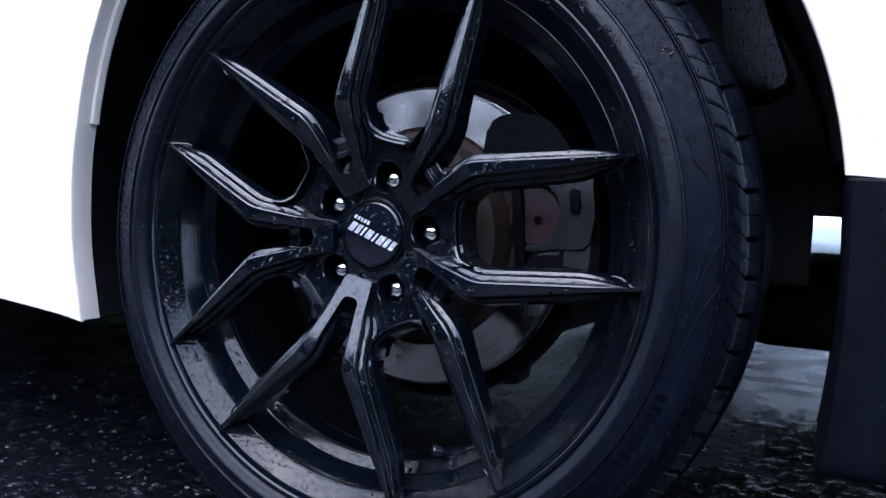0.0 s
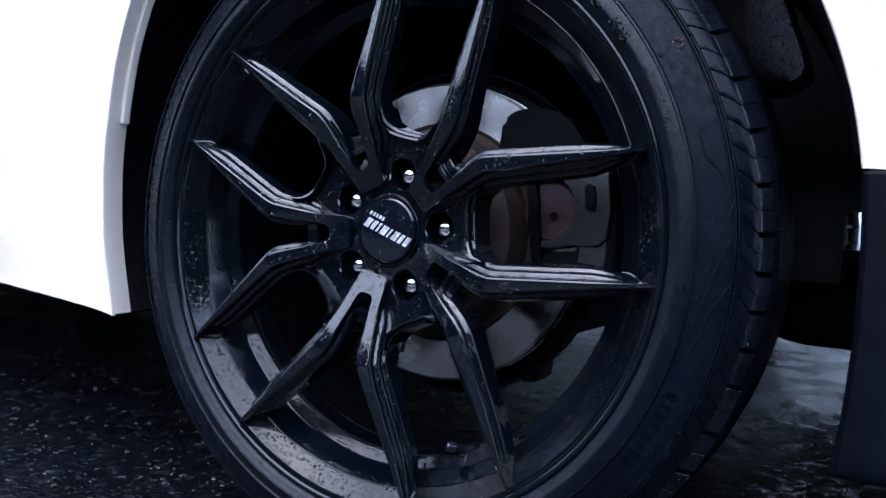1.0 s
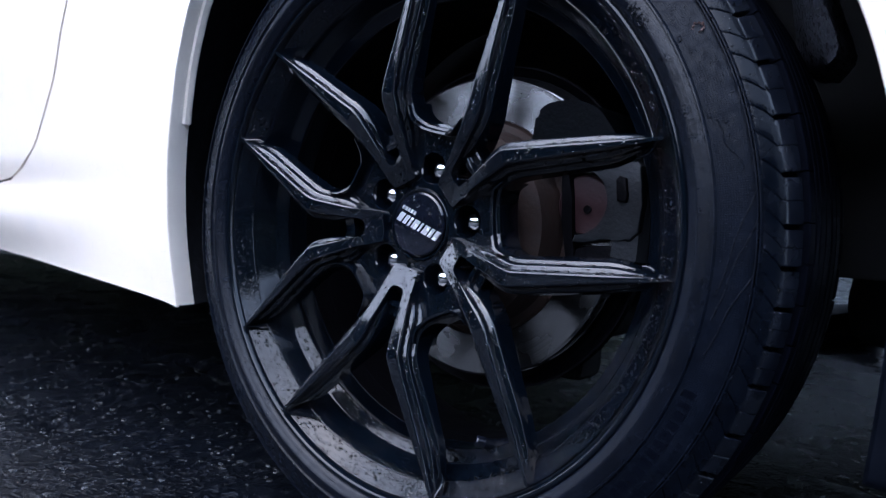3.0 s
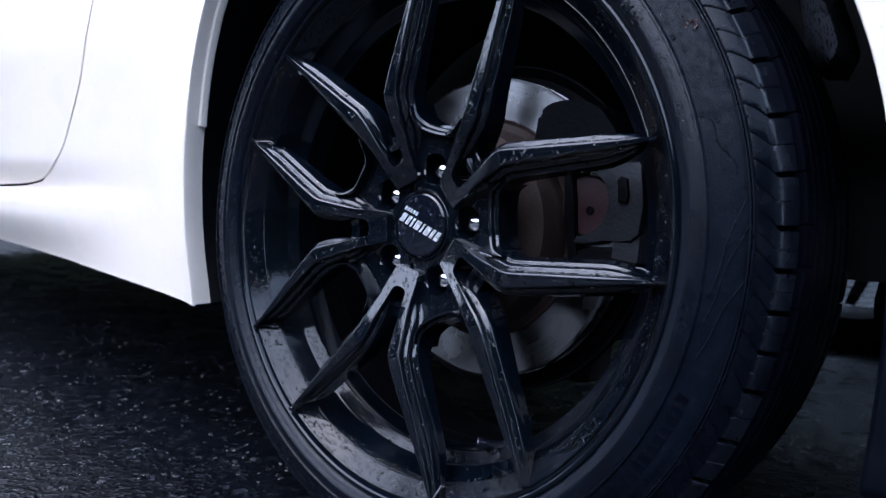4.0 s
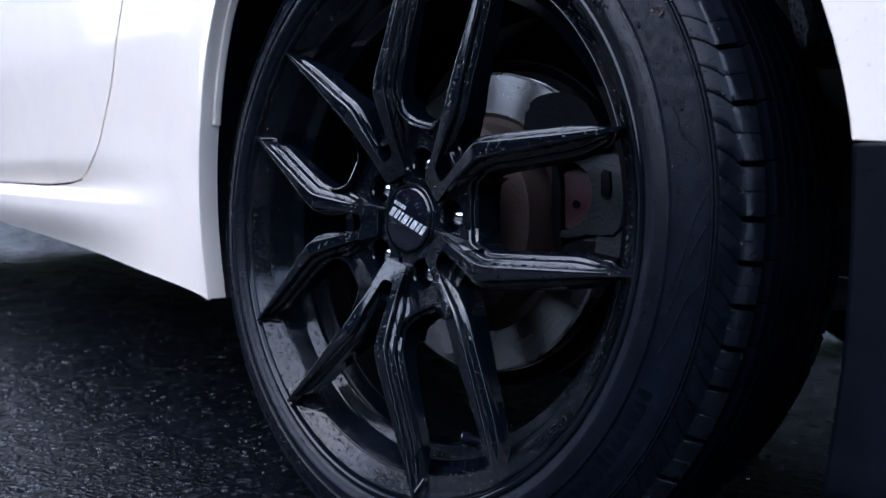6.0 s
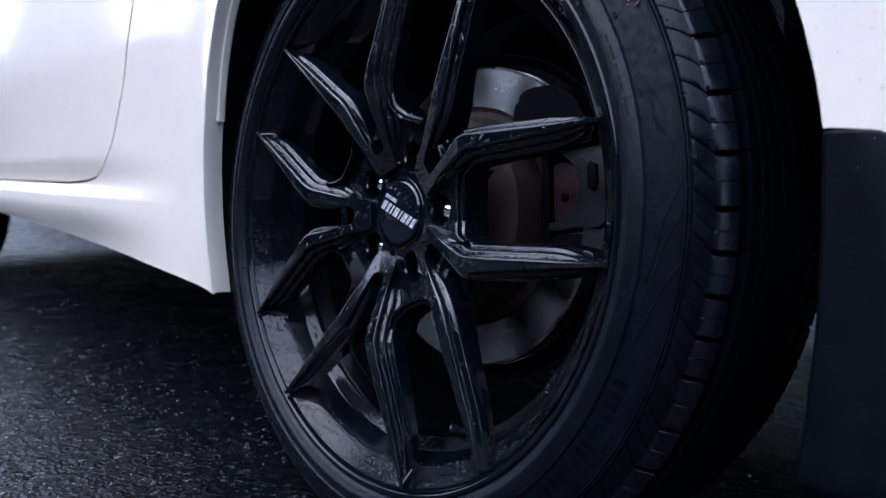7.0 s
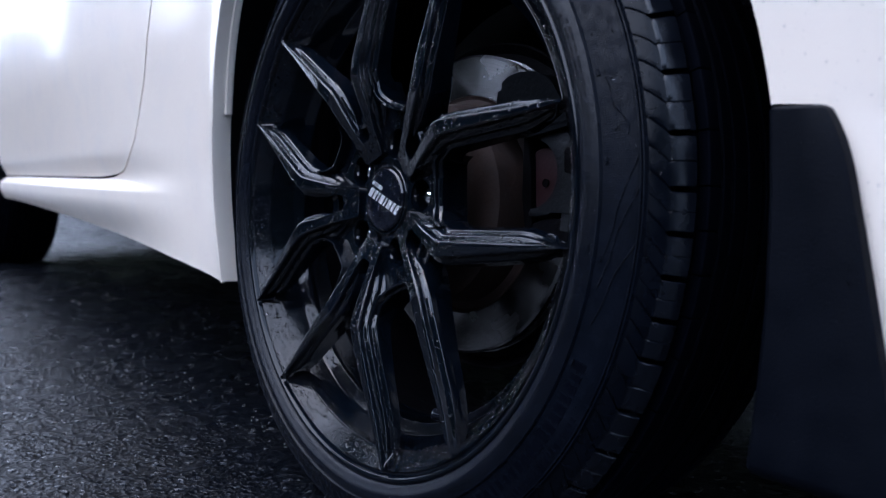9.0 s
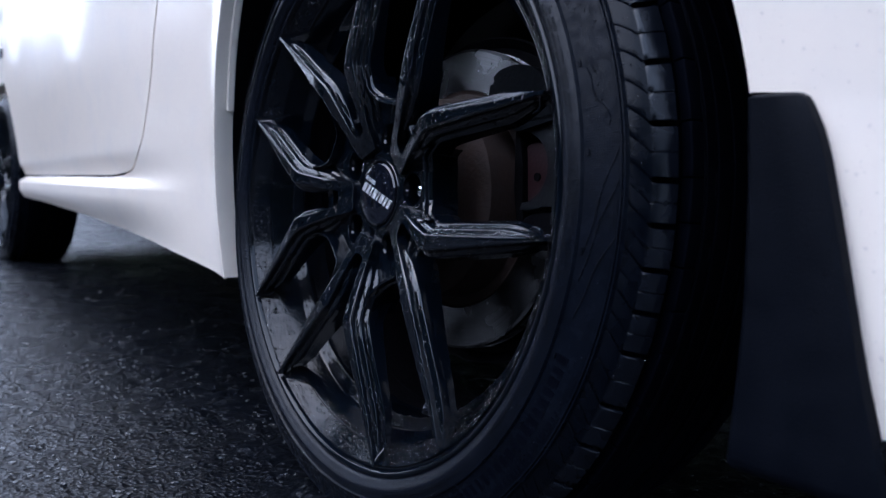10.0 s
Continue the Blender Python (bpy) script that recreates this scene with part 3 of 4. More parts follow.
def build_emblem():
    """Plain slanted bars in place of the maker's mark."""
    rot = Matrix.Rotation(radians(26), 4, "Y")

    def slab(x0, x1, z0, z1, lean):
        bm = bmesh.new()
        lo = [(x0, z0), (x1, z0), (x1 + lean, z1), (x0 + lean, z1)]
        back = [bm.verts.new(rot @ Vector((x, 0.0196, z))) for x, z in lo]
        face = [bm.verts.new(rot @ Vector((x, 0.0183, z))) for x, z in lo]
        bridge(bm, [back, face])
        bm.faces.new(face)
        part("emblem_bar", bm, SILVER, wheel, "silver slanted bar of the emblem")

    for x0, wide in ((-0.0235, 0.0052), (-0.0165, 0.0040), (-0.0105, 0.0024), (-0.0060, 0.0060), (0.0020, 0.0022), (0.0065, 0.0058), (0.0140, 0.0036), (0.0195, 0.0044)):
        slab(x0, x0 + wide, -0.0050, 0.0036, 0.0030)
    for i in range(5):
        slab(-0.0215 + i * 0.0034, -0.0215 + i * 0.0034 + 0.0022, 0.0064, 0.0098, 0.0008)


build_emblem()

# valve stem
v0, v1 = polar(0.2025, 287.5, 0.060), polar(0.1905, 282.6, 0.041)
part("valve_stem", tube([v0, v0.lerp(v1, 0.25), v0.lerp(v1, 0.32), v0.lerp(v1, 0.5), v0.lerp(v1, 0.75)], [0.0085, 0.0072, 0.0056, 0.0050, 0.0046], 14), PLASTIC, wheel, "black rubber valve stem")
part("valve_cap", tube([v0.lerp(v1, 0.72), v0.lerp(v1, 0.96), v1, v1 + (v1 - v0) * 0.01], [0.0050, 0.0050, 0.0042, 0.0012], 14), CAPBLACK, wheel, "grey knurled valve cap")

# tyre: sidewall with raised rings, flattened where it stands
TYRE = [(0.2380, 0.018), (0.2415, 0.010), (0.2440, 0.0030), (0.2462, 0.0005), (0.2478, 0.0000), (0.2492, -0.0010), (0.2508, -0.0022), (0.2534, -0.0030), (0.2610, -0.0002), (0.2619, -0.0018), (0.2631, -0.0015),
        (0.2641, 0.0006), (0.2700, 0.0026), (0.2790, 0.0056), (0.2846, 0.0078), (0.2864, 0.0090), (0.2869, 0.0070), (0.2877, 0.0072), (0.2882, 0.0100), (0.2887, 0.0079), (0.2895, 0.0082), (0.2901, 0.0112),
        (0.2935, 0.0190), (0.2965, 0.0300), (0.2990, 0.0450), (0.3010, 0.100), (0.2995, 0.160), (0.2940, 0.185), (0.2860, 0.200), (0.2650, 0.209), (0.2480, 0.206), (0.2400, 0.196)]
CONTACT = -0.2855


def rest(bm):
    """Presses the tyre's foot flat on the ground."""
    q = WHEEL_AT.to_3x3()
    inv = q.inverted()
    for v in bm.verts:
        w = q @ v.co
        if w.z < CONTACT:
            push = CONTACT - w.z
            w.z = CONTACT + 0.02 * push
            w.y += (-0.35 if w.y < 0.1 else 0.35) * push
            v.co = inv @ w
    return bm


part("tyre", rest(revolve(TYRE, 220)), RUBBER, wheel, "black wet tyre with raised sidewall rings", 45)
CROWN = [(0.0108, 0.2892), (0.0130, 0.2934), (0.0160, 0.2975), (0.0190, 0.3006), (0.0240, 0.3042), (0.0280, 0.3068), (0.0330, 0.3090), (0.0390, 0.3105), (0.0470, 0.3114), (0.060, 0.3118), (0.100, 0.3118), (0.150, 0.3098), (0.172, 0.3066), (0.190, 0.297)]


def tread_block(y0, y1, a0, a1, sweep=0.0, bm=None, ends=(1, 1), joint=0.0004):
    """One rubber block between two turns: its top follows the crown, its flanks drop into the grooves."""
    bm = bm or bmesh.new()
    ny, na = 8, 6
    grid = []
    for i in range(ny + 1):
        y = lerp(y0, y1, (0, 0.06, 0.2, 0.35, 0.5, 0.65, 0.8, 0.94, 1)[i])
        r = curve_at(CROWN, y)[0]
        bend = sweep * max(0.0, min(1.0, (0.0186 - y) / 0.0072))
        edge = 0.0007 * ends[0] if i == 0 else 0.0007 * ends[1] if i == ny else 0.0
        row = []
        for j in range(na + 1):
            t = (0, 0.03, 0.25, 0.5, 0.75, 0.97, 1)[j]
            row.append(bm.verts.new(polar(r - edge - (joint if j in (0, na) else 0), math.degrees(lerp(a0, a1, t) + bend), y)))
        grid.append(row)
    for p, q in zip(grid, grid[1:]):
        for j in range(na):
            bm.faces.new((p[j], p[j + 1], q[j + 1], q[j]))
    rim = grid[0] + [r_[-1] for r_ in grid[1:]] + grid[-1][-2::-1] + [r_[0] for r_ in grid[-2:0:-1]]
    low = []
    for v in rim:
        d = Vector((v.co.x, 0, v.co.z))
        low.append(bm.verts.new(v.co - d.normalized() * (0.0065 if v.co.y > 0.024 else 0.0035)))
    bridge(bm, [rim, low])
    return bm


# grooves across the tread stand at three spacings in turn, as on any road tyre
SHORT, MEDIUM, LONG = 5.06, 6.35, 7.14
SPACING = [MEDIUM, LONG, SHORT, SHORT, SHORT, SHORT, MEDIUM, LONG, LONG] + [LONG, MEDIUM, SHORT, MEDIUM, LONG, LONG, SHORT, SHORT, MEDIUM, LONG] * 5
FIRST = -36.5
turn_left = 360.0 - sum(SPACING[:9])
SPACING[9:] = [v * turn_left / sum(SPACING[9:]) for v in SPACING[9:]]
GROOVES = [radians(FIRST + sum(SPACING[:i])) for i in range(len(SPACING))]
for a, step in zip(GROOVES, SPACING):
    # each pitch of the shoulder: a main block with a fine cut across it, and two hooked lugs towards the sidewall
    a1 = a + radians(step)
    w, mid, fine = 0.0019 / 0.305, (a + a1) / 2, 0.00022 / 0.305
    bm = tread_block(0.0192, 0.0335, a + w, mid - fine, 0.038)
    tread_block(0.0192, 0.0335, mid + fine, a1 - w, 0.038, bm)
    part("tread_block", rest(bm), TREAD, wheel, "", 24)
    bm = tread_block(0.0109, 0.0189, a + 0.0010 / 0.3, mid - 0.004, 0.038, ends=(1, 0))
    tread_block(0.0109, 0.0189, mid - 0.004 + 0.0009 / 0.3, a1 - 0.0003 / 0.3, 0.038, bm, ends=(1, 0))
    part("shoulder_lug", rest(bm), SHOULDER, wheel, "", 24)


def build_ribs():
    bm = bmesh.new()
    for a, step in zip(GROOVES, SPACING):
        a1 = a + radians(step)
        for y0, y1, turn, gap in ((0.0430, 0.0548, 0.01, 0.0006), (0.0572, 0.0662, 0.03, 0.00015), (0.0690, 0.0835, 0.05, 0.00015), (0.0862, 0.1005, 0.05, 0.00015), (0.1080, 0.1220, 0.03, 0.00015), (0.1250, 0.1400, 0.03, 0.00015), (0.1480, 0.1850, 0.0, 0.0018)):
            tread_block(y0, y1, a + turn + gap / 0.31, a1 + turn - gap / 0.31, 0, bm, joint=0.0002 if gap > 0.0003 else 0)
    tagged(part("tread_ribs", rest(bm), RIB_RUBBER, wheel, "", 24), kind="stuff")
    # thin glossy tubes added along the ribs' corners to draw their glints as lines
    for y in (0.0550, 0.0660, 0.1008):
        r = curve_at(CROWN, y)[0] - 0.0006
        part("rib_edge", rest(tube([polar(r, -60 + 2 * i, y) for i in range(121)], 0.0006, 6)), TREAD, wheel)


build_ribs()


def sidewall_y(r):
    return curve_at([(p[0], p[1]) for p in TYRE[6:16]] + [(0.30, 0.03)], r)[0]


def build_sidewall_marks():
    """Raised moulding on the sidewall: rows of small bars where the lettering cannot be read, and a curling ornament."""
    rnd = random.Random(8)
    bm = bmesh.new()

    def bar(r, deg, w, h, t=0.0006):
        lo = [(r - h / 2, -w / 2), (r - h / 2, w / 2), (r + h / 2, w / 2), (r + h / 2, -w / 2)]
        top = [bm.verts.new(polar(rr, deg + math.degrees(dd / r), sidewall_y(rr) - t)) for rr, dd in lo]
        low = [bm.verts.new(polar(rr, deg + math.degrees(dd / r), sidewall_y(rr) + 0.001)) for rr, dd in lo]
        bridge(bm, [top, low])
        bm.faces.new(top)

    for r, a0, a1, w, h in ((0.2538, 8, 24, 0.0009, 0.0018), (0.2566, 4, 23, 0.0009, 0.0018), (0.2545, -24, 2, 0.0010, 0.0019), (0.2575, -14, 1, 0.0010, 0.0019), (0.2540, -44, -28, 0.0010, 0.0019),
                            (0.2535, 172, 238, 0.0012, 0.0024), (0.2545, 130, 166, 0.0012, 0.0024), (0.2560, -80, -55, 0.0012, 0.0024)):
        a, word = a0, 6
        while a < a1:
            bar(r, a, w * rnd.uniform(0.6, 1.0), h * rnd.uniform(0.8, 1.0), 0.0007)
            word -= 1
            a += 0.40 if word else 0.95
            word = word or rnd.randint(3, 8)
    tagged(part("sidewall_moulding", rest(bm), RUBBER, wheel, "rows of small raised unreadable marks", 40), kind="stuff")
    bm = bmesh.new()
    for r, a0, a1, w, h in ((0.2722, -66, -27, 0.0062, 0.0078), (0.2822, -52, -34, 0.0026, 0.0034)):
        a = a0
        while a < a1:
            here = w * rnd.uniform(0.55, 1.0)
            bar(r, a, here, h * rnd.uniform(0.92, 1.0), 0.0004)
            a += math.degrees((w + 0.0022) / r)
    tagged(part("sidewall_moulding", rest(bm), RIB_RUBBER, wheel, "worn row of large unreadable raised marks", 40), kind="stuff")
    bm = bmesh.new()
    for a in (38, 25, 13, 1, -12, -27, -39, 52):
        bar(0.2668, a, 0.0040, 0.0018, 0.0012)
    tagged(part("wear_marker", rest(bm), RUBBER, wheel, "short raised wear markers", 40), kind="stuff")
    for k, (r0, r1, a0, a1) in enumerate(((0.268, 0.287, -16, 1), (0.268, 0.287, -12, 5), (0.270, 0.2875, -21, -6), (0.280, 0.270, 4, 12))):
        pts = []
        for i in range(15):
            t = i / 14
            r = lerp(r0, r1, smooth(t)) + 0.0015 * math.sin(t * 9)
            pts.append(polar(r, lerp(a0, a1, t), sidewall_y(r) - 0.0002))
        part("sidewall_ornament", tube(pts, 0.0006, 6), RUBBER, wheel)


build_sidewall_marks()


def bent_text(text, deg, r, size, height=0.0008):
    """Raised letters round the sidewall, their tops outwards."""
    cu = bpy.data.curves.new("letters", "FONT")
    cu.body, cu.size, cu.extrude, cu.align_x, cu.align_y = text, size, height, "CENTER", "CENTER"
    tmp = bpy.data.objects.new("letters", cu)
    scene.collection.objects.link(tmp)
    bpy.context.view_layer.update()
    me = bpy.data.meshes.new_from_object(tmp.evaluated_get(bpy.context.evaluated_depsgraph_get()))
    bpy.data.objects.remove(tmp)
    for v in me.vertices:
        rr = r + v.co.y
        v.co = polar(rr, deg - math.degrees(v.co.x / r), sidewall_y(rr) - v.co.z)
    me.materials.append(RUBBER)
    ob = new("sidewall_lettering", me)
    ob.parent = wheel
    return tagged(ob, "raised lettering in the tyre's rubber")


bent_text("M+S", 32.0, 0.2525, 0.0105, 0.0013)
bent_text("XL", 39.2, 0.2520, 0.0100, 0.0013)
bm = bmesh.new()
rnd = random.Random(4)
for i in range(16):
    t = i * 0.30 - 1.2
    b0 = polar(0.2795, 25.2, 0.0049) + Vector((0.0036 * math.cos(t) + rnd.uniform(-0.0006, 0.0006), rnd.uniform(-0.0001, 0.0002), 0.0032 * math.sin(t) + rnd.uniform(-0.0006, 0.0006)))
    box(bm, (rnd.uniform(0.0006, 0.0019), 0.0009, rnd.uniform(0.0005, 0.0012)), Matrix.Translation(b0) @ Matrix.Rotation(rnd.uniform(0, 6), 4, "Y") @ Matrix.Rotation(0.5, 4, "Z"))
SCAR = material("rust_red_scuff", (0.06, 0.028, 0.024), 0.7, vary=0.5, scale=200)
part("scuff", bm, SCAR, wheel, "small rust-red scuff on the sidewall")

# brake
disc = part("brake_disc", revolve([(0.102, 0.112), (0.104, 0.1095), (0.1395, 0.1095), (0.1420, 0.111), (0.1420, 0.116), (0.136, 0.1165), (0.136, 0.1265), (0.142, 0.127), (0.142, 0.133), (0.102, 0.134)], 120), STEEL, car, "worn bright steel brake disc", 30, WHEEL_AT)
part("disc_hat", revolve([(0.0, 0.0700), (0.072, 0.0700), (0.084, 0.0715), (0.0905, 0.076), (0.0925, 0.084), (0.0940, 0.1085), (0.1000, 0.1110), (0.1015, 0.1105), (0.1030, 0.1095), (0.1035, 0.112)], 96), RUST, disc, "rust-brown disc hat")
part("backing_plate", revolve([(0.05, 0.140), (0.148, 0.142), (0.156, 0.136), (0.158, 0.136), (0.158, 0.145), (0.05, 0.150)], 96), IRON, disc)


def plate(outline, y0, y1, bevel=0.002):
    """A slab from an outline of (x, z), its front edge rounded."""
    bm = bmesh.new()
    front = [bm.verts.new((x, y0, z)) for x, z in outline]
    back = [bm.verts.new((x, y1, z)) for x, z in outline]
    face = bm.faces.new(front)
    bm.faces.new(back)
    bridge(bm, [front, back])
    bmesh.ops.bevel(bm, geom=list(face.edges), offset=bevel, segments=3, affect="EDGES", profile=0.5)
    return bm


def build_caliper():
    """A grey floating caliper: a face with a round window on the red pad, an iron bracket above."""
    arc = [(0.1180 + 0.0285 * math.cos(radians(a)), 0.0165 + 0.0285 * math.sin(radians(a))) for a in range(-96, 73, 8)]
    edge = [(0.1265, 0.0470), (0.1500, 0.0480), (0.1740, 0.0455), (0.1775, 0.0410), (0.1765, 0.0100), (0.1735, -0.0120), (0.1640, -0.0195), (0.1560, -0.0160), (0.1470, -0.0150), (0.1370, -0.0185), (0.1200, -0.0195), (0.1125, -0.0175)]
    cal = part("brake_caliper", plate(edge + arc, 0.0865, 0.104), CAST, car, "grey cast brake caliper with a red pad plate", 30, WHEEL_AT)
    bm = bmesh.new()
    rows = []
    for i in range(13):
        a = lerp(-12, 20, i / 12)
        rows.append([bm.verts.new(polar(r, a, y)) for r, y in ((0.146, 0.105), (0.150, 0.0885), (0.172, 0.0900), (0.178, 0.098), (0.178, 0.150), (0.146, 0.150))])
    bridge(bm, rows)
    bm.faces.new(rows[0])
    bm.faces.new(rows[-1])
    part("caliper_bridge", bm, CAST, cal, "", 25)
    bm = bmesh.new()
    loops = []
    for q, y in ((1, 0.108), (1, 0.1010), (0.94, 0.0995), (0.3, 0.0990)):
        loops.append([bm.verts.new((0.1190 + 0.0255 * q * math.cos(t * math.tau / 28), y, 0.0135 + 0.0260 * q * math.sin(t * math.tau / 28))) for t in range(28)])
    bridge(bm, loops)
    bm.faces.new(loops[-1])
    part("red_plate", bm, RED, cal, "faded red pad plate")
    for x, z in ((0.1225, 0.0095),):
        part("plate_bolt", tube([Vector((x, 0.101, z)), Vector((x, 0.0975, z))], 0.0036, 12), IRON, cal)
    part("pad_clip", plate([(0.1560, 0.0140), (0.1635, 0.0120), (0.1655, 0.0180), (0.1645, 0.0320), (0.1590, 0.0345), (0.1555, 0.0310)], 0.0835, 0.090, 0.0015), IRON, cal, "black spring clip", 30)
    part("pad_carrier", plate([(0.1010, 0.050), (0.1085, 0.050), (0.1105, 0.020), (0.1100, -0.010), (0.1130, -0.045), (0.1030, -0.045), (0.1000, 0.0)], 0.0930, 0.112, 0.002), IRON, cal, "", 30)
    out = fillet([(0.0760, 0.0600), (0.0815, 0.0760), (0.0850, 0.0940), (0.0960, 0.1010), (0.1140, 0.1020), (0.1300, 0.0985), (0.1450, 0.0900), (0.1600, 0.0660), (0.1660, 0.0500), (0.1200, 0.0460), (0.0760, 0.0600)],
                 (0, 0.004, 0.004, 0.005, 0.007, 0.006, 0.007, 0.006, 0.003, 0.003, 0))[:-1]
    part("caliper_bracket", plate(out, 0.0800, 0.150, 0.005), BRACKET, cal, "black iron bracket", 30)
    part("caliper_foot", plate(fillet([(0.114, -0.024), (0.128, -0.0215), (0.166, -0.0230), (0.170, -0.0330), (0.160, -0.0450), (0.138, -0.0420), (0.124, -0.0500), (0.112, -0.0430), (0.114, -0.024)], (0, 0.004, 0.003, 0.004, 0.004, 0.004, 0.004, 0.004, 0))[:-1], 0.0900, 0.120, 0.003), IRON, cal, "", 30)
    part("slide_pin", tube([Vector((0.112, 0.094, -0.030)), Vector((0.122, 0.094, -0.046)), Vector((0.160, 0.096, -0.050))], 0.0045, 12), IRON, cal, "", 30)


build_caliper()
bm = revolve([(0.0, 0.150), (0.05, 0.150), (0.055, 0.20), (0.045, 0.26), (0.0, 0.26)], 32)
box(bm, (0.10, 0.05, 0.24), pose(0.03, 0.215, -0.03, 0, 8, 0), 0.012)
box(bm, (0.36, 0.06, 0.05), pose(-0.16, 0.25, -0.07, 0, -6, 0), 0.012)
tube([Vector((0.02, 0.20, -0.10)), Vector((0.06, 0.55, -0.09)), Vector((0.06, 0.9, -0.09))], 0.026, 14, bm)
part("suspension", bm, UNDER, car, "", 30, WHEEL_AT)

# ---- body panels ----
ARCH_X, ARCH_Z = -0.0015, 0.300


def arch_r(a):
    """The arch's radius at an angle in degrees: wider towards the foot in front of the wheel."""
    return curve_at([(-20, 0.3635), (120, 0.3635), (135, 0.3570), (150, 0.3510), (161, 0.3485), (167, 0.3485), (173.5, 0.3515), (180, 0.3548), (186, 0.3598), (191, 0.3641), (196, 0.3690), (200, 0.3750)], a)[0]


def side_y(x, z):
    """How far in the car's flank lies (towards +y); it flares out along the front of the arch."""
    y = 0.036 - 0.105 * (z - 0.17) if z < 0.5 else 0.0014 - 0.05 * (z - 0.5) + 0.12 * (z - 0.5) ** 2
    y += 0.072 * smooth((-x - 0.6) / 1.75)
    w = smooth((-0.42 - x) / 0.55)
    y += w * (0.014 * smooth((0.345 - z) / 0.05) * (1 if z > 0.297 else 0))
    if z <= 0.297:
        y += w * (0.014 - 0.022 * smooth((0.297 - z) / 0.022) + 0.030 * smooth((0.262 - z) / 0.08))
    if x < 0 and z < 0.75:
        deg = math.degrees(math.atan2(z - ARCH_Z, x - ARCH_X)) % 360
        y -= 0.0145 * smooth((deg - 110) / 35) * math.exp(-max(0.0, math.hypot(x - ARCH_X, z - ARCH_Z) - arch_r(min(deg, 200))) / 0.045)
    y += 0.15 * smooth((x - 0.43) / 0.09) * max(0.0, 0.50 - z) - 0.055 * smooth((x - 0.33) / 0.05) * max(0.0, 0.34 - z)
    y += 0.12 * max(0.0, x - 0.33) + 0.05 * smooth((x - 0.5) / 0.35) ** 2 + 0.42 * smooth((x - 0.37) / 0.5) ** 1.5 + 0.9 * max(0.0, 0.44 - z) ** 1.7 * smooth((x - 0.44) / 0.20)
    return y


def sill_z(x):
    return curve_at([(-2.24, 0.228), (-1.9, 0.224), (-1.2, 0.2105), (-0.733, 0.1920), (-0.508, 0.1795), (-0.34, 0.1690)], x)[0]


def panel(name, rows, label, thick=0.004, mat=WHITE):
    """A sheet from rows of (x, z), laid on the flank and given its thickness."""
    bm = bmesh.new()
    grid = [[bm.verts.new((x, side_y(x, z), z)) for x, z in r] for r in rows]
    bridge(bm, grid, False)
    bmesh.ops.recalc_face_normals(bm, faces=bm.faces)
    inner = [[bm.verts.new((v.co.x, v.co.y + thick, v.co.z)) for v in r] for r in grid]
    bridge(bm, inner, False)
    loop = lambda g: g[0] + [r[-1] for r in g[1:]] + g[-1][-2::-1] + [r[0] for r in g[-2:0:-1]]
    bridge(bm, [loop(grid), loop(inner)])
    return part(name, bm, mat, car, label, 50)


def flap_edge(z):
    return curve_at([(0.145, 0.4385), (0.1775, 0.4312), (0.2081, 0.4243), (0.2399, 0.4180), (0.2779, 0.4101), (0.3137, 0.4022), (0.3263, 0.3980), (0.3345, 0.3942), (0.3385, 0.3922), (0.3418, 0.3900), (0.3440, 0.3860)], z)[0]


DOOR_REAR = chaikin([(0.2995, -0.985), (0.3040, -0.852), (0.3115, -0.7845), (0.3300, -0.733), (0.3545, -0.690), (0.3825, -0.666), (0.4425, -0.6185), (0.463, -0.608), (0.548, -0.5655), (0.62, -0.5365), (0.70, -0.5095), (0.95, -0.4495)], 3)


def door_edge(z):
    return curve_at(DOOR_REAR, z)[0]


# the panel's outer edge runs 4.5 mm behind the door's
OUTLINE = [(200.0, -2.24, 0.228), (194, -2.235, 0.262), (189.5, -2.235, 0.2945)] + [(curve_at([(0.2995, 186.5), (0.304, 185.5), (0.3085, 184.0), (0.327, 182), (0.353, 178.5), (0.3805, 174), (0.4425, 168), (0.463, 163), (0.548, 152), (0.62, 143), (0.70, 130), (0.95, 112)], z)[0],
           x + lerp(0.002, 0.0045, smooth((z - 0.2995) / 0.03)), z - lerp(0.0040, 0.0010, smooth((z - 0.2995) / 0.06))) for z, x in DOOR_REAR] + [(62, 0.70, 0.95), (35, 0.80, 0.62), (10, 0.80, 0.36), (-20.0, 0.80, 0.176)]
rows = []
steps = [200 - 14.5 * i / 44 for i in range(44)] + [185.5 - 171.5 * i / 96 for i in range(96)] + [14 - 14 * i / 56 for i in range(56)] + [-20 * i / 12 for i in range(13)]
for a in steps:
    ax, az = ARCH_X + arch_r(a) * math.cos(radians(a)), ARCH_Z + arch_r(a) * math.sin(radians(a))
    ox, oz = curve_at([(-p[0], p[1], p[2]) for p in OUTLINE], -a)
    row = []
    for j in range(61):
        x, z = lerp(ax, ox, (j / 60) ** 1.25), lerp(az, oz, (j / 60) ** 1.25)
        if x < -0.34 and a > 186.5:
            straight = lerp(0.1717, 0.228, (x + 0.3539) / (-2.24 + 0.3539))
            z += (sill_z(x) - straight) * smooth((a - 186.5) / 13.5)
        if x > 0 and z < 0.345:
            x = max(x, flap_edge(z) - 0.003)
        row.append((x, z))
    rows.append(row)
panel("quarter_panel", rows, "white rear quarter panel and side skirt beaded with rain")

def front_edge(z):
    return -2.60 + math.sqrt(max(0.0, 0.37 ** 2 - (z - 0.287) ** 2)) if z < 0.6 else -2.40


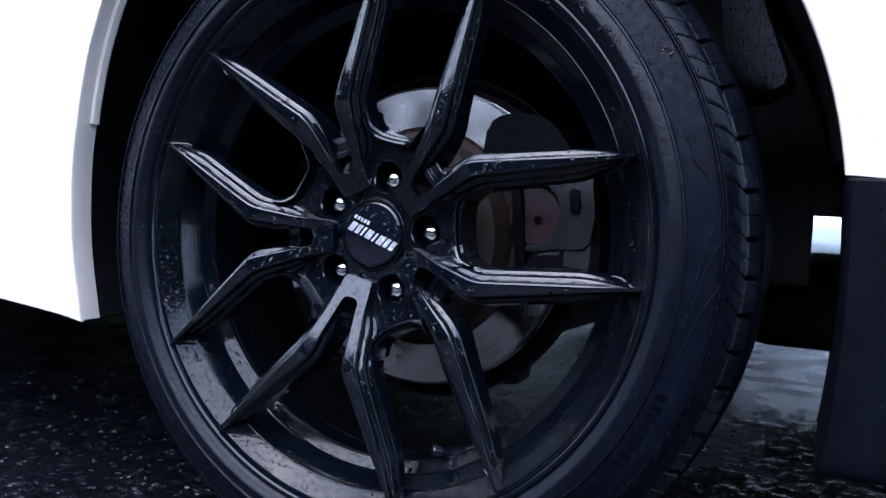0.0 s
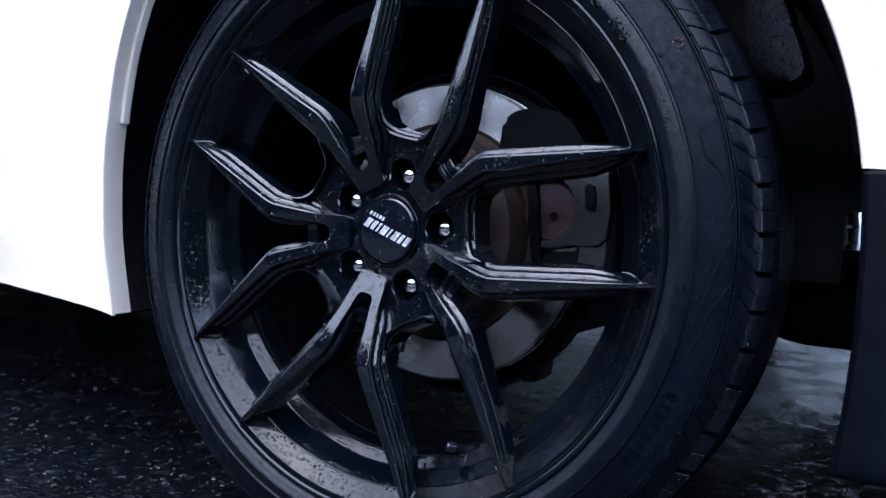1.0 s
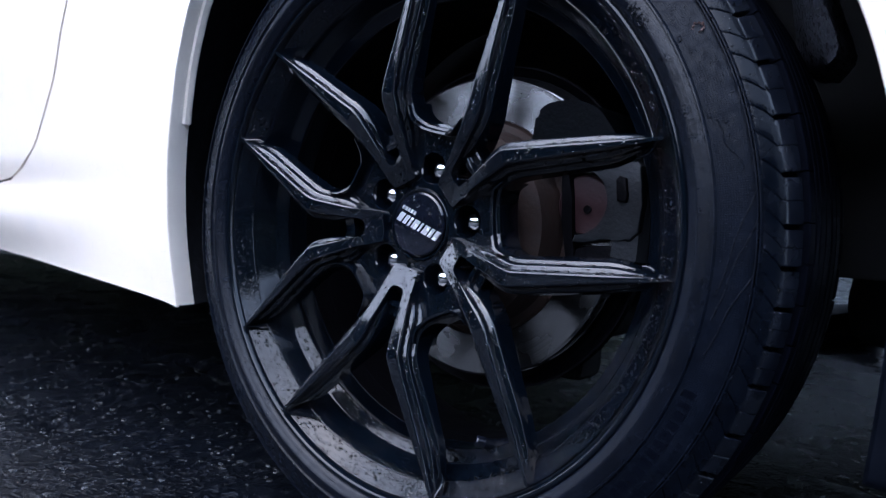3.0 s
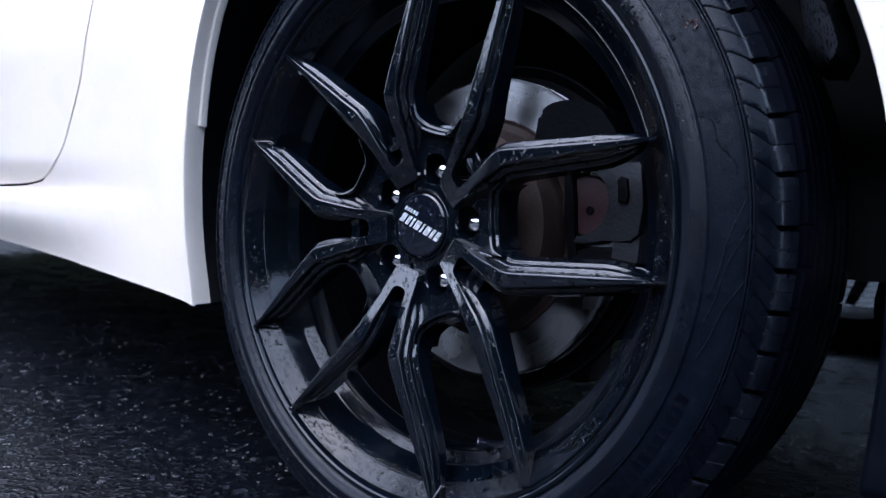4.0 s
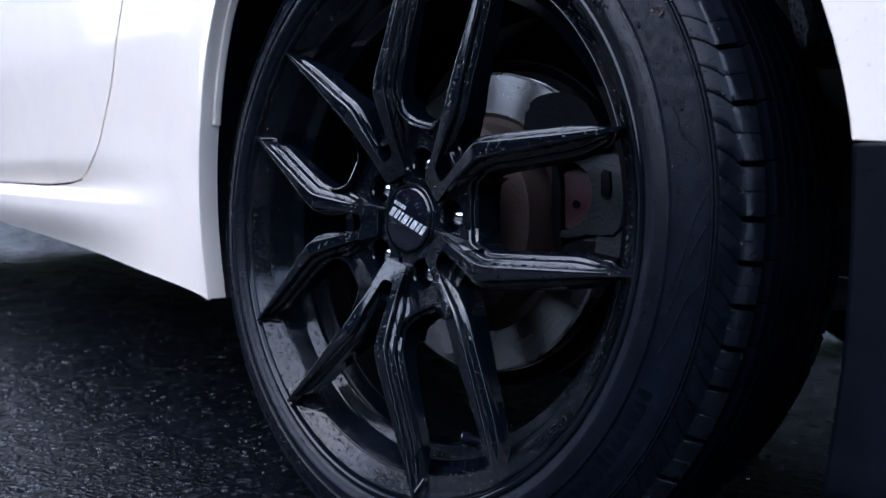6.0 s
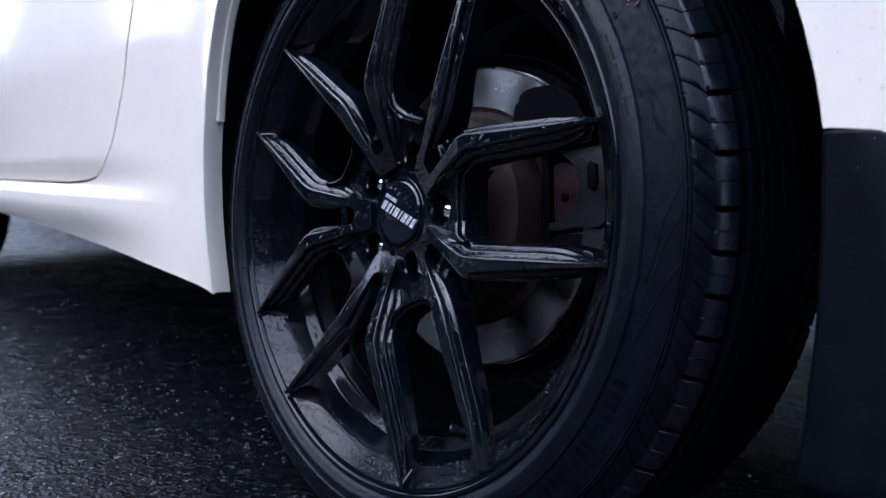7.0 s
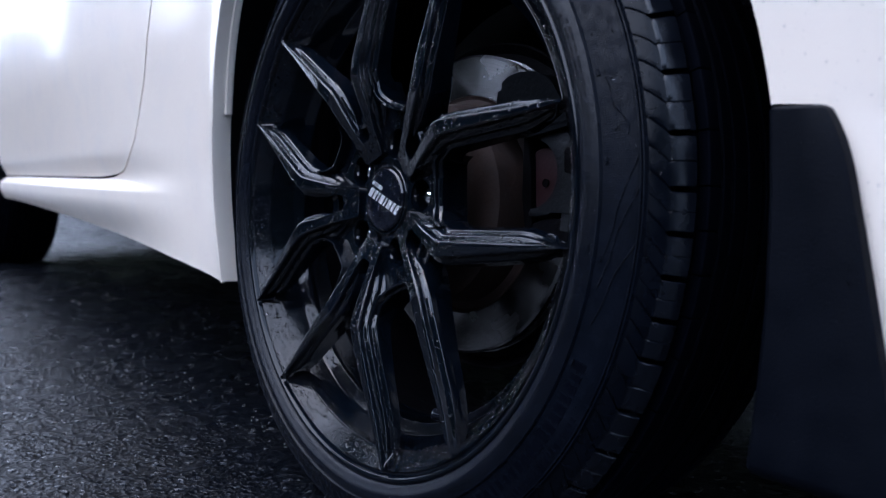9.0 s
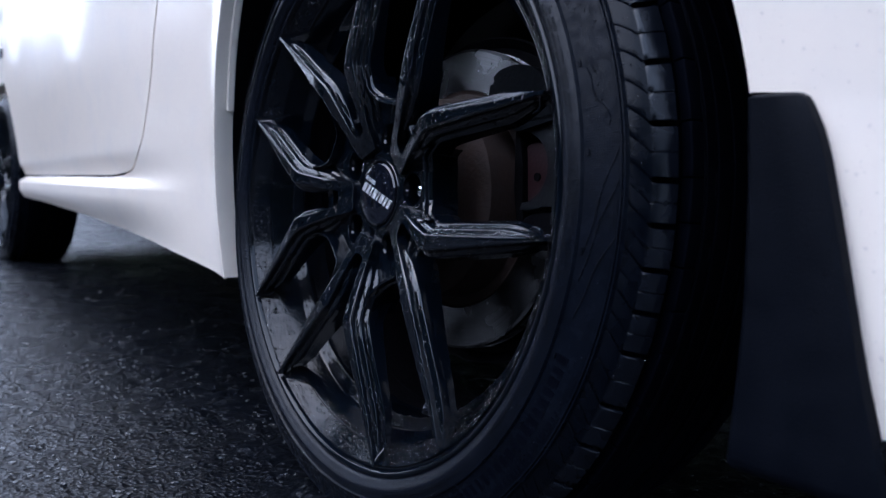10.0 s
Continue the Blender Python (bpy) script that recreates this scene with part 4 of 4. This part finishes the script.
rows = []
for i in range(61):
    z = lerp(0.2995, 0.95, (i / 60) ** 1.8)
    rows.append([(lerp(front_edge(z), door_edge(z), j / 40), z) for j in range(41)])
panel("door", rows, "white door above the side skirt")

# folded lip round the wheel arch: a deep face in front of the wheel, thin behind it; an overlay strip ends above the axle
bm = bmesh.new()
loops = []
for a in [200 - 33.0 * i / 30 for i in range(31)] + [166.9] + [166.8 - 159.6 * i / 76 for i in range(77)]:
    c, q = math.cos(radians(a)), math.sin(radians(a))
    R = arch_r(a)
    front = smooth((a - 100) / 45)
    extra = 0.0045 * front if a < 166.95 else 0.0
    y0 = side_y(ARCH_X + R * c, ARCH_Z + R * q)
    row = []
    for r, d in ((0.0005, 0.0005), (-0.0006, 0.0010), (-0.0010, 0.0026), (-0.0014, 0.0150), (-0.0014 - extra * 0.8, 0.0158), (-0.0017 - extra, 0.0215), (-0.0017 - extra * 0.8, 0.0235), (0.003, 0.0235)):
        row.append(bm.verts.new((ARCH_X + (R + r) * c, y0 + d * lerp(0.16, 1, front), ARCH_Z + (R + r) * q)))
    loops.append(row)
bridge(bm, loops)
bm.faces.new(loops[0])
bm.faces.new(loops[-1])
part("arch_lip", bm, WHITE, car, "folded white wheel-arch lip", 35)

# wheel-well liner and its inner wall
bm = bmesh.new()
loops = []
for i in range(65):
    deg = lerp(200, 9, i / 64)
    a = radians(deg)
    R, front = arch_r(deg), smooth((deg - 100) / 45)
    lip = side_y(ARCH_X + R * math.cos(a), ARCH_Z + R * math.sin(a)) + lerp(0.0040, 0.0225, front)
    loops.append([bm.verts.new((ARCH_X + r * math.cos(a), y, ARCH_Z + r * math.sin(a))) for r, y in ((R - 0.0012, lip), (0.357, 0.070), (0.357, 0.30), (0.3615, 0.30), (R + 0.004, lip + 0.005))])
bridge(bm, loops)
part("wheel_well_liner", bm, LINER, car, "dirty black wheel-well liner", 35)
bm = bmesh.new()
box(bm, (0.734, 0.02, 0.50), pose(-0.030, 0.315, 0.50), 0.004)
box(bm, (0.10, 0.02, 0.31), pose(0.385, 0.315, 0.476), 0.004)
box(bm, (0.12, 0.20, 0.20), pose(0.30, 0.20, 0.62, 0, -30, 0), 0.02)
part("inner_wing", bm, UNDER, car)

# added piece for the lit, rain-speckled liner behind the tyre; its paler grey is the light
SPECK = material("lit_liner_plastic", (0.034, 0.037, 0.045), 0.3, vary=0.7, scale=260, bump=0.6, bump_scale=420)
bm = bmesh.new()
rows = []
for i in range(9):
    t = i / 8
    z = lerp(0.412, 0.56, t ** 1.5)
    x0, x1 = lerp(0.283, 0.258, t) + 0.012 * (1 - t) ** 8, lerp(0.327, 0.272, t) - 0.012 * (1 - t) ** 8
    rows.append([bm.verts.new(p) for p in ((x1, 0.058, z), (lerp(x0, x1, 0.5), 0.085, z), (x0, 0.130, z), (x0 - 0.012, 0.170, z), (x0, 0.176, z), (x1 + 0.004, 0.10, z))])
bridge(bm, rows)
bm.faces.new(rows[0])
bm.faces.new(rows[-1])
part("splash_guard", bm, SPECK, car, "lit patch of the wheel-well liner, speckled with rain")

# mud flap: an outer flange along the bumper's edge and a leaf turned in behind the tyre
bm = bmesh.new()
rows = []
for z, drop in [(0.3440, 0.0060), (0.3438, 0.0030), (0.3430, 0.0012)] + [(z_, 0.0) for z_ in (0.3418, 0.3405, 0.3390, 0.3370, 0.3345, 0.3310, 0.3260, 0.3190, 0.3100)] + [(lerp(0.297, 0.150, k / 10), 0.0) for k in range(11)] + [(0.145, 0.001), (0.142, 0.004)]:
    t = max(0.0, (0.3418 - z) / 0.1968)
    xl, xr = curve_at([(0, 0.3590), (0.25, 0.3612), (0.55, 0.3608), (0.8, 0.3575), (1, 0.3535)], t)[0], flap_edge(z)
    y = 0.0160 + 0.010 * t + drop
    rows.append([bm.verts.new(p) for p in ((xl + 0.012, 0.21, z), (xl, 0.19, z), (xl - 0.001, y + 0.012, z), (xl, y + 0.003, z), (xl + 0.003, y, z), (lerp(xl, xr, 0.5), y - 0.001, z), (xr - 0.0050, y - 0.0003, z), (xr - 0.0012, y + 0.0022, z),
                                           (xr, y + 0.008, z), (xl + 0.014, y + 0.016, z))])
bridge(bm, rows)
bm.faces.new(rows[0])
bm.faces.new(rows[-1])
part("mud_flap", bm, PLASTIC, car, "matt black moulded mud flap", 40)

# underside: floor pan, silencer
bm = bmesh.new()
box(bm, (1.75, 1.10, 0.06), pose(-1.35, 0.86, 0.235), 0.02)
box(bm, (0.10, 1.50, 0.06), pose(-0.43, 0.86, 0.22), 0.02)
box(bm, (1.1, 1.06, 0.04), pose(0.26, 0.86, 0.385), 0.02)
box(bm, (0.7, 1.06, 0.04), pose(-2.6, 0.86, 0.30), 0.02)
part("floor_pan", bm, UNDER, car)
bm = bmesh.new()
box(bm, (0.20, 0.60, 0.115), pose(0.34, 0.85, 0.203), 0.05)
tube([Vector((0.40, 0.56, 0.24)), Vector((0.56, 0.5, 0.24)), Vector((0.74, 0.45, 0.24))], 0.025, 14, bm)
part("silencer", bm, UNDER, car, "", 40)
WIDTH = 1.70


def shell_section(x):
    """Half-height line of the upper body over x: (belt height, roof height)."""
    return curve_at([(-3.4, 0.55, 0.56), (-3.25, 0.66, 0.68), (-2.5, 0.80, 0.83), (-1.85, 0.90, 0.93), (-1.25, 0.95, 1.27), (-0.7, 0.95, 1.30), (-0.1, 0.95, 1.18), (0.35, 0.95, 0.99), (0.75, 0.90, 0.92), (0.86, 0.75, 0.76)], x)


bm = bmesh.new()
loops = []
for i in range(50):
    x = lerp(-3.4, 0.86, i / 49)
    belt, top = shell_section(x)
    end = smooth((x + 3.45) / 0.4) * smooth((0.92 - x) / 0.3)
    y0 = lerp(0.25, 0.006, end) + 0.072 * smooth((-x - 0.6) / 1.75)
    tuck = 0.17 * smooth((top - belt) / 0.3)
    pts = [(y0 + 0.004, min(belt, 0.945) - 0.03), (y0 + 0.012, belt + 0.004), (y0 + 0.03 + tuck * 0.8, lerp(belt, top, 0.8)), (y0 + 0.10 + tuck, top), (WIDTH / 2, top + 0.015)]
    pts = pts + [(WIDTH - y, z) for y, z in pts[-2::-1]]
    loops.append([bm.verts.new((x, y, z)) for y, z in pts])
bridge(bm, loops, False)
part("upper_body", bm, WHITE, car, "", 40)
for x0, x1, z0, z1 in ((-1.55, -0.75, 0.985, 1.20), (-0.69, -0.10, 0.985, 1.15)):
    for side in (0, 1):
        bm = bmesh.new()
        inset = 0.072 * smooth((-(x0 + x1) / 2 - 0.6) / 1.75)
        f = lambda y: y + inset if not side else WIDTH - y - inset
        lo = [(x0, 0.020, z0), (x1, 0.020, z0), (lerp(x0, x1, 0.88), 0.135, z1), (lerp(x0, x1, 0.35 if x0 < -1 else 0.05), 0.135, z1)]
        a_ = [bm.verts.new((x, f(y - 0.006), z)) for x, y, z in lo]
        b_ = [bm.verts.new((x, f(y + 0.02), z)) for x, y, z in lo]
        bridge(bm, [a_, b_])
        bm.faces.new(a_)
        part("side_window", bm, GLASS_DARK, car, "dark tinted side window")
# front fender over the other wheel, with its small side lamp
rows = []
for i in range(13):
    z = lerp(0.600, 0.800, i / 12)
    rows.append([(lerp(-2.95, -2.4045, j / 16), z) for j in range(17)])
panel("front_fender", rows, "white front fender")
part("side_marker", box(bmesh.new(), (0.040, 0.010, 0.030), pose(-2.44, side_y(-2.44, 0.70) - 0.001, 0.70), 0.003), GLASS_DARK, car, "small dark side lamp", 30)
# far flank, ends
bm = bmesh.new()
box(bm, (1.6, 0.05, 0.72), pose(-1.28, WIDTH - 0.03, 0.58), 0.02)
box(bm, (3.9, 0.05, 0.32), pose(-1.30, WIDTH - 0.03, 0.80), 0.02)
box(bm, (0.45, 0.05, 0.62), pose(0.60, WIDTH - 0.04, 0.64), 0.02)
box(bm, (0.40, 0.05, 0.50), pose(-3.15, WIDTH - 0.16, 0.48), 0.02)
part("far_flank", bm, WHITE, car)
bm = bmesh.new()
box(bm, (0.06, WIDTH - 0.16, 0.50), pose(0.82, WIDTH / 2, 0.56), 0.025)
part("rear_bumper", bm, WHITE, car, "", 40)
# unseen dark box added under the bumper to keep rear light off the ground
part("rear_valance", box(bmesh.new(), (0.05, WIDTH - 0.30, 0.17), pose(0.79, WIDTH / 2, 0.25), 0.02), UNDER, car, "", 40)
bm = bmesh.new()
box(bm, (0.10, WIDTH - 0.36, 0.42), pose(-3.34, WIDTH / 2, 0.40), 0.04)
box(bm, (0.36, 0.05, 0.50), pose(-3.16, 0.18, 0.48), 0.02)
box(bm, (0.95, 0.05, 0.26), pose(-2.70, 0.10, 0.77), 0.02)
part("front_bumper", bm, WHITE, car, "", 40)


def copy_wheel(m):
    """The same wheel at another corner of the car."""
    w2 = wheel.copy()
    scene.collection.objects.link(w2)
    w2.matrix_basis = m
    for o in wheel.children:
        if o.name.startswith("tread_block"):
            continue
        c = o.copy()
        scene.collection.objects.link(c)
        c.parent = w2


copy_wheel(Matrix.Translation((-2.60, 0.085, 0.285)) @ WHEEL_AT.to_3x3().to_4x4())
for x in (0.0, -2.60):
    copy_wheel(Matrix.Translation((x, WIDTH, 0.285)) @ Matrix.Rotation(math.pi, 4, "Z") @ Matrix.Rotation(radians(-5.6), 4, "Y"))


# ---- rain beads ----
def bead_mesh(name, spots, label, flat=1.0):
    verts, faces = [], []
    rnd = random.Random(3)
    for p, nrm, s in spots:
        n_ = nrm.normalized()
        a = n_.orthogonal().normalized()
        b = n_.cross(a)
        k = len(verts)
        e = rnd.uniform(0.9, 1.12)
        sides = 9 if s > 0.00065 else 6
        rings = ((1.0, -0.05), (0.97, 0.30), (0.66, 0.66))
        for q, h in rings:
            for i in range(sides):
                t = i * math.tau / sides
                verts.append(tuple(p + s * q * (e * math.cos(t) * a + math.sin(t) / e * b) + n_ * s * h * flat))
        verts.append(tuple(p + n_ * s * 0.80 * flat))
        for i in range(sides):
            j = (i + 1) % sides
            for g in (0, sides):
                faces.append((k + g + i, k + g + j, k + g + sides + j, k + g + sides + i))
            faces.append((k + 2 * sides + i, k + 2 * sides + j, k + 3 * sides))
    me = bpy.data.meshes.new(name)
    me.from_pydata(verts, [], faces)
    me.polygons.foreach_set("use_smooth", [True] * len(me.polygons))
    me.materials.append(WATER)
    tagged(new(name, me), label, "water", kind="stuff")


def scatter(obs, count, seed, sizes, keep):
    """Random spots on the outer faces of some meshes, by area."""
    rnd = random.Random(seed)
    tris = []
    for ob in obs:
        m = ob.matrix_basis if ob.parent is car else WHEEL_AT @ ob.matrix_basis
        r3 = m.to_3x3()
        me = ob.data
        for p in me.polygons:
            c, nn = m @ p.center, r3 @ p.normal
            if keep(c, nn):
                vs = [m @ me.vertices[i].co for i in p.vertices]
                for i in range(1, len(vs) - 1):
                    tris.append((vs[0], vs[i], vs[i + 1], nn, (vs[i] - vs[0]).cross(vs[i + 1] - vs[0]).length))
    total = np.cumsum([t[4] for t in tris])
    spots = []
    for _ in range(count):
        a, b, c, nn, _ar = tris[int(np.searchsorted(total, rnd.random() * total[-1]))]
        u, v = rnd.random(), rnd.random()
        if u + v > 1:
            u, v = 1 - u, 1 - v
        spots.append((a + (b - a) * u + (c - a) * v, nn, rnd.choice(sizes) * rnd.uniform(0.7, 1.25)))
    return spots


# broad faces keep their own direction where they meet rounded edges
for o in [wheel] + list(wheel.children):
    if o.data.materials and o.data.materials[0] in (GLOSS_BLACK, BARREL_BLACK, CAPBLACK):
        w_ = o.modifiers.new("face_normals", "WEIGHTED_NORMAL")
        w_.keep_sharp, w_.weight = True, 60

AXLE = Vector((0, 0, 0.285))
kids = {}
for o in wheel.children:
    kids.setdefault(o.name.split(".")[0], []).append(o)
FINE = (0.0006, 0.0008, 0.0010)


def rr(c):
    return math.hypot(c.x, c.z - 0.285)


DROPS = (0.0004, 0.0004, 0.0005, 0.0005, 0.0006, 0.0007, 0.0008, 0.0010, 0.0013, 0.0016)
inward = lambda c, n: c.y < 0.046 and rr(c) < 0.2352 and n.y < -0.1 and n.dot(AXLE - c) > 0
low = lambda c: c.z < 0.22 and c.x < 0.19
faces_out = lambda c: 0.2185 < rr(c) or rr(c) < 0.2085
on_rim = scatter([wheel], 110, 21, DROPS[8:10], lambda c, n: inward(c, n) and low(c) and faces_out(c)) + scatter([wheel], 2700, 11, DROPS[3:9], lambda c, n: inward(c, n) and low(c) and faces_out(c)) + scatter([wheel], 260, 17, DROPS[:5], lambda c, n: inward(c, n) and low(c) and not faces_out(c))
on_rim += scatter([wheel], 800, 23, (0.0007, 0.0009, 0.0012), lambda c, n: inward(c, n) and not low(c) and rr(c) > 0.2185)
on_rim += scatter([wheel], 1900, 16, (0.0004, 0.0005, 0.0006), lambda c, n: inward(c, n) and not low(c))
on_rim += scatter([wheel], 2600, 18, (0.0004, 0.0005, 0.0007), lambda c, n: 0.2338 < rr(c) < 0.2385 and c.y < 0.02 and not low(c) and n.y < -0.1)
bead_mesh("rain_beads_on_rim", on_rim, "clear rain beads on the black rim", 0.85)
bead_mesh("rain_beads_on_spokes", scatter(kids["spoke"] + kids["hub_web"], 1200, 24, (0.0007, 0.0009, 0.0012), lambda c, n: n.y < -0.4) + scatter(kids["spoke"] + kids["hub_web"], 3600, 12, DROPS[0:8], lambda c, n: n.y < -0.25 or (n.z > 0.5 and c.y < 0.02)), "clear rain beads on the black spokes", 0.65)
bead_mesh("rain_beads_on_cap", scatter(kids["centre_cap"] + kids["hub_ring"], 150, 13, FINE, lambda c, n: n.y < -0.5), "clear rain beads on the centre cap")
bead_mesh("rain_beads_on_tyre", scatter(kids["tyre"] + kids["tread_block"] + kids["shoulder_lug"], 2600, 14, (0.0004, 0.0005, 0.0006, 0.0008), lambda c, n: c.y < 0.05 and c.z > 0.02 and n.y < 0.2 and rr(c) > 0.246), "clear rain beads on the tyre")
rnd = random.Random(44)
at_grooves = []
for a, step in zip(GROOVES, SPACING):
    for _ in range(7):
        y, t = rnd.choice((0.0328, 0.0332, 0.0196)), rnd.gauss(0, 0.010) + rnd.choice((0.0, 0.5)) * radians(step)
        p = WHEEL_AT @ polar(curve_at(CROWN, y)[0] - 0.0003, math.degrees(a + t), y)
        if p.z > 0.03:
            at_grooves.append((p, p - AXLE - Vector((0, 0.3, 0)), rnd.uniform(0.0005, 0.0010)))
bead_mesh("rain_beads_on_tread", at_grooves, "clear rain beads along the tread grooves")


def build_trickles():
    """Water strung along the edges and inner corners of the spokes in short lengths."""
    rnd = random.Random(31)
    bm = bmesh.new()
    for run, lo in TRICKLES:
        dist = [0.0]
        for p, q in zip(run, run[1:]):
            dist.append(dist[-1] + (q - p).length)
        table = [(d, *(WHEEL_AT @ p)) for d, p in zip(dist, run)]
        d = rnd.uniform(0, 0.006)
        while d < dist[-1] - 0.004:
            size = rnd.uniform(0.0020, 0.0110)
            end = min(d + size, dist[-1])
            if rnd.random() < (0.86 if lo > 2 else 0.62):
                r = rnd.uniform(0.00055, 0.00105) if lo > 2 else rnd.uniform(0.00032, 0.00060)
                pts = [Vector(curve_at(table, lerp(d, end, k))) for k in (0, 0.12, 0.5, 0.88, 1)]
                tube(pts, [r * 0.3, r * 0.9, r, r * 0.9, r * 0.3], 6, bm)
            d = end + rnd.uniform(0.0006, 0.0040)
    me = bpy.data.meshes.new("water_trickles")
    bm.to_mesh(me)
    bm.free()
    me.polygons.foreach_set("use_smooth", [True] * len(me.polygons))
    me.materials.append(WATER)
    tagged(new("water_trickles", me), "thin broken lines of rainwater along the spokes", "water", kind="stuff")


build_trickles()
flank = [o for o in car.children if o.name in ("quarter_panel", "mud_flap", "door")]
right = lambda c, n: n.y < -0.5 and c.z < 0.64 and 0.34 < c.x < 0.72
bead_mesh("rain_beads_on_body", scatter(flank, 1500, 15, (0.0004, 0.0005, 0.0007, 0.0009), right) + scatter(flank, 1500, 20, (0.0003, 0.0004), right)
          + scatter(flank, 4000, 19, (0.0003, 0.0004, 0.0006), lambda c, n: n.y < -0.5 and c.z < 0.62 and -0.95 < c.x < -0.36), "clear rain beads on the white paint", 0.24)


# ---- trees across the road, seen only as reflections ----
def build_tree(seed, height):
    rnd = random.Random(seed)
    tree = tagged(new("tree"), "leafy broad tree with a dark crown", "tree", "trees across the road")
    bm = tube([Vector((0, 0, -0.1)), Vector((0.05, 0, height * 0.2)), Vector((0, 0.1, height * 0.5)), Vector((0.05, 0.05, height * 0.85))], [height * 0.035, height * 0.028, height * 0.02, height * 0.006], 8)
    ends = []
    for i in range(11):
        z = height * rnd.uniform(0.25, 0.75)
        a = rnd.uniform(0, 6.28)
        l_ = height * rnd.uniform(0.16, 0.32) * (1.15 - z / height)
        e = Vector((math.cos(a) * l_, math.sin(a) * l_, z + l_ * 0.7))
        tube([Vector((0, 0, z)), e * 0.5 + Vector((0, 0, z * 0.5)), e], [height * 0.014, height * 0.009, height * 0.003], 6, bm)
        ends.append(e)
    ends += [Vector((0, 0, height * k)) for k in (0.5, 0.65, 0.8, 0.9)]
    part("trunk", bm, BARK, tree)
    verts, faces = [], []
    for e in ends:
        spread = height * rnd.uniform(0.09, 0.15)
        for _ in range(130):
            c = e + Vector((rnd.gauss(0, 1), rnd.gauss(0, 1), rnd.gauss(0, 0.8))) * spread
            if c.z < height * 0.12:
                continue
            u = Vector((rnd.gauss(0, 1), rnd.gauss(0, 1), rnd.gauss(0, 1))).normalized()
            v = u.orthogonal().normalized()
            s = height * rnd.uniform(0.012, 0.028)
            k = len(verts)
            verts += [tuple(c - u * s), tuple(c + v * s * 0.6 + u * 0.2 * s), tuple(c + u * s), tuple(c - v * s * 0.6 + u * 0.1 * s)]
            faces.append((k, k + 1, k + 2, k + 3))
    me = bpy.data.meshes.new("crown")
    me.from_pydata(verts, [], faces)
    me.materials.append(LEAF)
    crown = new("crown", me)
    crown.parent = tree
    return tree


tall = build_tree(9, 9.5)
tall.matrix_basis = pose(-9.4, -4.6, 0, 0, 0, 40)
kinds = [build_tree(s, h) for s, h in ((1, 3.8), (2, 4.6), (3, 3.2))]
rnd = random.Random(21)
places = [(-13 + 2.6 * i + rnd.uniform(-0.8, 0.8), -16.5 + rnd.uniform(-1.5, 1.5)) for i in range(14)] + [(-40 - rnd.uniform(0, 6), -14 + 4.5 * i) for i in range(4)]
for i, (x, y) in enumerate(places):
    m = pose(x, y, 0, 0, 0, rnd.uniform(0, 360))
    if i < 3:
        kinds[i].matrix_basis = m
    else:
        copy_thing(kinds[i % 3], m)


def build_woods():
    """Dense wood round the car: leaf clumps in depth with a ragged top, partly added to block sky."""
    rnd = random.Random(77)
    verts, faces = [], []
    for _ in range(56000):
        deg = rnd.uniform(0, 360)
        a = radians(deg)
        if 165 < deg < 207:
            r = rnd.uniform(38, 46)
            top = curve_at([(165, 8.0), (176, 7.5), (180, 3.4), (182.2, 4.4), (183.1, 6.2), (184.2, 6.9), (185.4, 6.0), (186.3, 4.7), (186.9, 5.2), (187.5, 7.0), (189, 8.8), (191, 9.8), (197.5, 10.0), (199.5, 6.0), (201, 4.2), (203, 5.0), (205, 4.2), (213, 4.5)], deg)[0]
            top += 0.5 * noise.noise((a * 23, 4, 0)) + 0.7 * noise.noise((a * 90, 7, 0))
        elif 207 <= deg < 349:
            r = rnd.uniform(17.5, 23)
            # raised past 300 degrees to keep low sky out of the tyre's reflections
            top = curve_at([(207, 7.0), (224, 7.0), (233, 5.6), (285, 5.3), (300, 7.5), (312, 9.0), (345, 9.5), (349, 7.0)], deg)[0] + 0.9 * noise.noise((a * 3.1, 0, 0)) + 0.8 * noise.noise((a * 11, 4, 0))
        # unseen woods beyond the car, added so the ground mirrors less sky
        elif 58 < deg <= 97:
            r = rnd.uniform(15, 18)
            top = 3.6 + 1.0 * noise.noise((a * 9, 0, 0))
        elif 97 < deg < 165:
            r = rnd.uniform(14, 18)
            top = 5.0 + 1.2 * noise.noise((a * 9, 0, 0))
        else:
            continue
        if top < 0.3:
            continue
        z = top * rnd.random() ** 0.85
        if 58 < deg <= 97:
            z = lerp(1.0, top + 1.6, rnd.random())
        c = Vector((r * math.cos(a), r * math.sin(a), z))
        u = Vector((rnd.gauss(0, 1), rnd.gauss(0, 1), rnd.gauss(0, 1))).normalized()
        v = u.orthogonal().normalized()
        s_ = rnd.uniform(0.22, 0.55) if deg < 165 else rnd.uniform(0.3, 0.6) if deg > 213 else rnd.uniform(0.35, 0.7)
        k = len(verts)
        verts += [tuple(c - u * s_), tuple(c + v * s_ * 0.7), tuple(c + u * s_), tuple(c - v * s_ * 0.6)]
        faces.append((k, k + 1, k + 2, k + 3))
    me = bpy.data.meshes.new("woods")
    me.from_pydata(verts, [], faces)
    me.materials.append(LEAF)
    tagged(new("woods", me), "dense dark wood with a ragged top, partly added to block sky", "woods", kind="stuff")


build_woods()
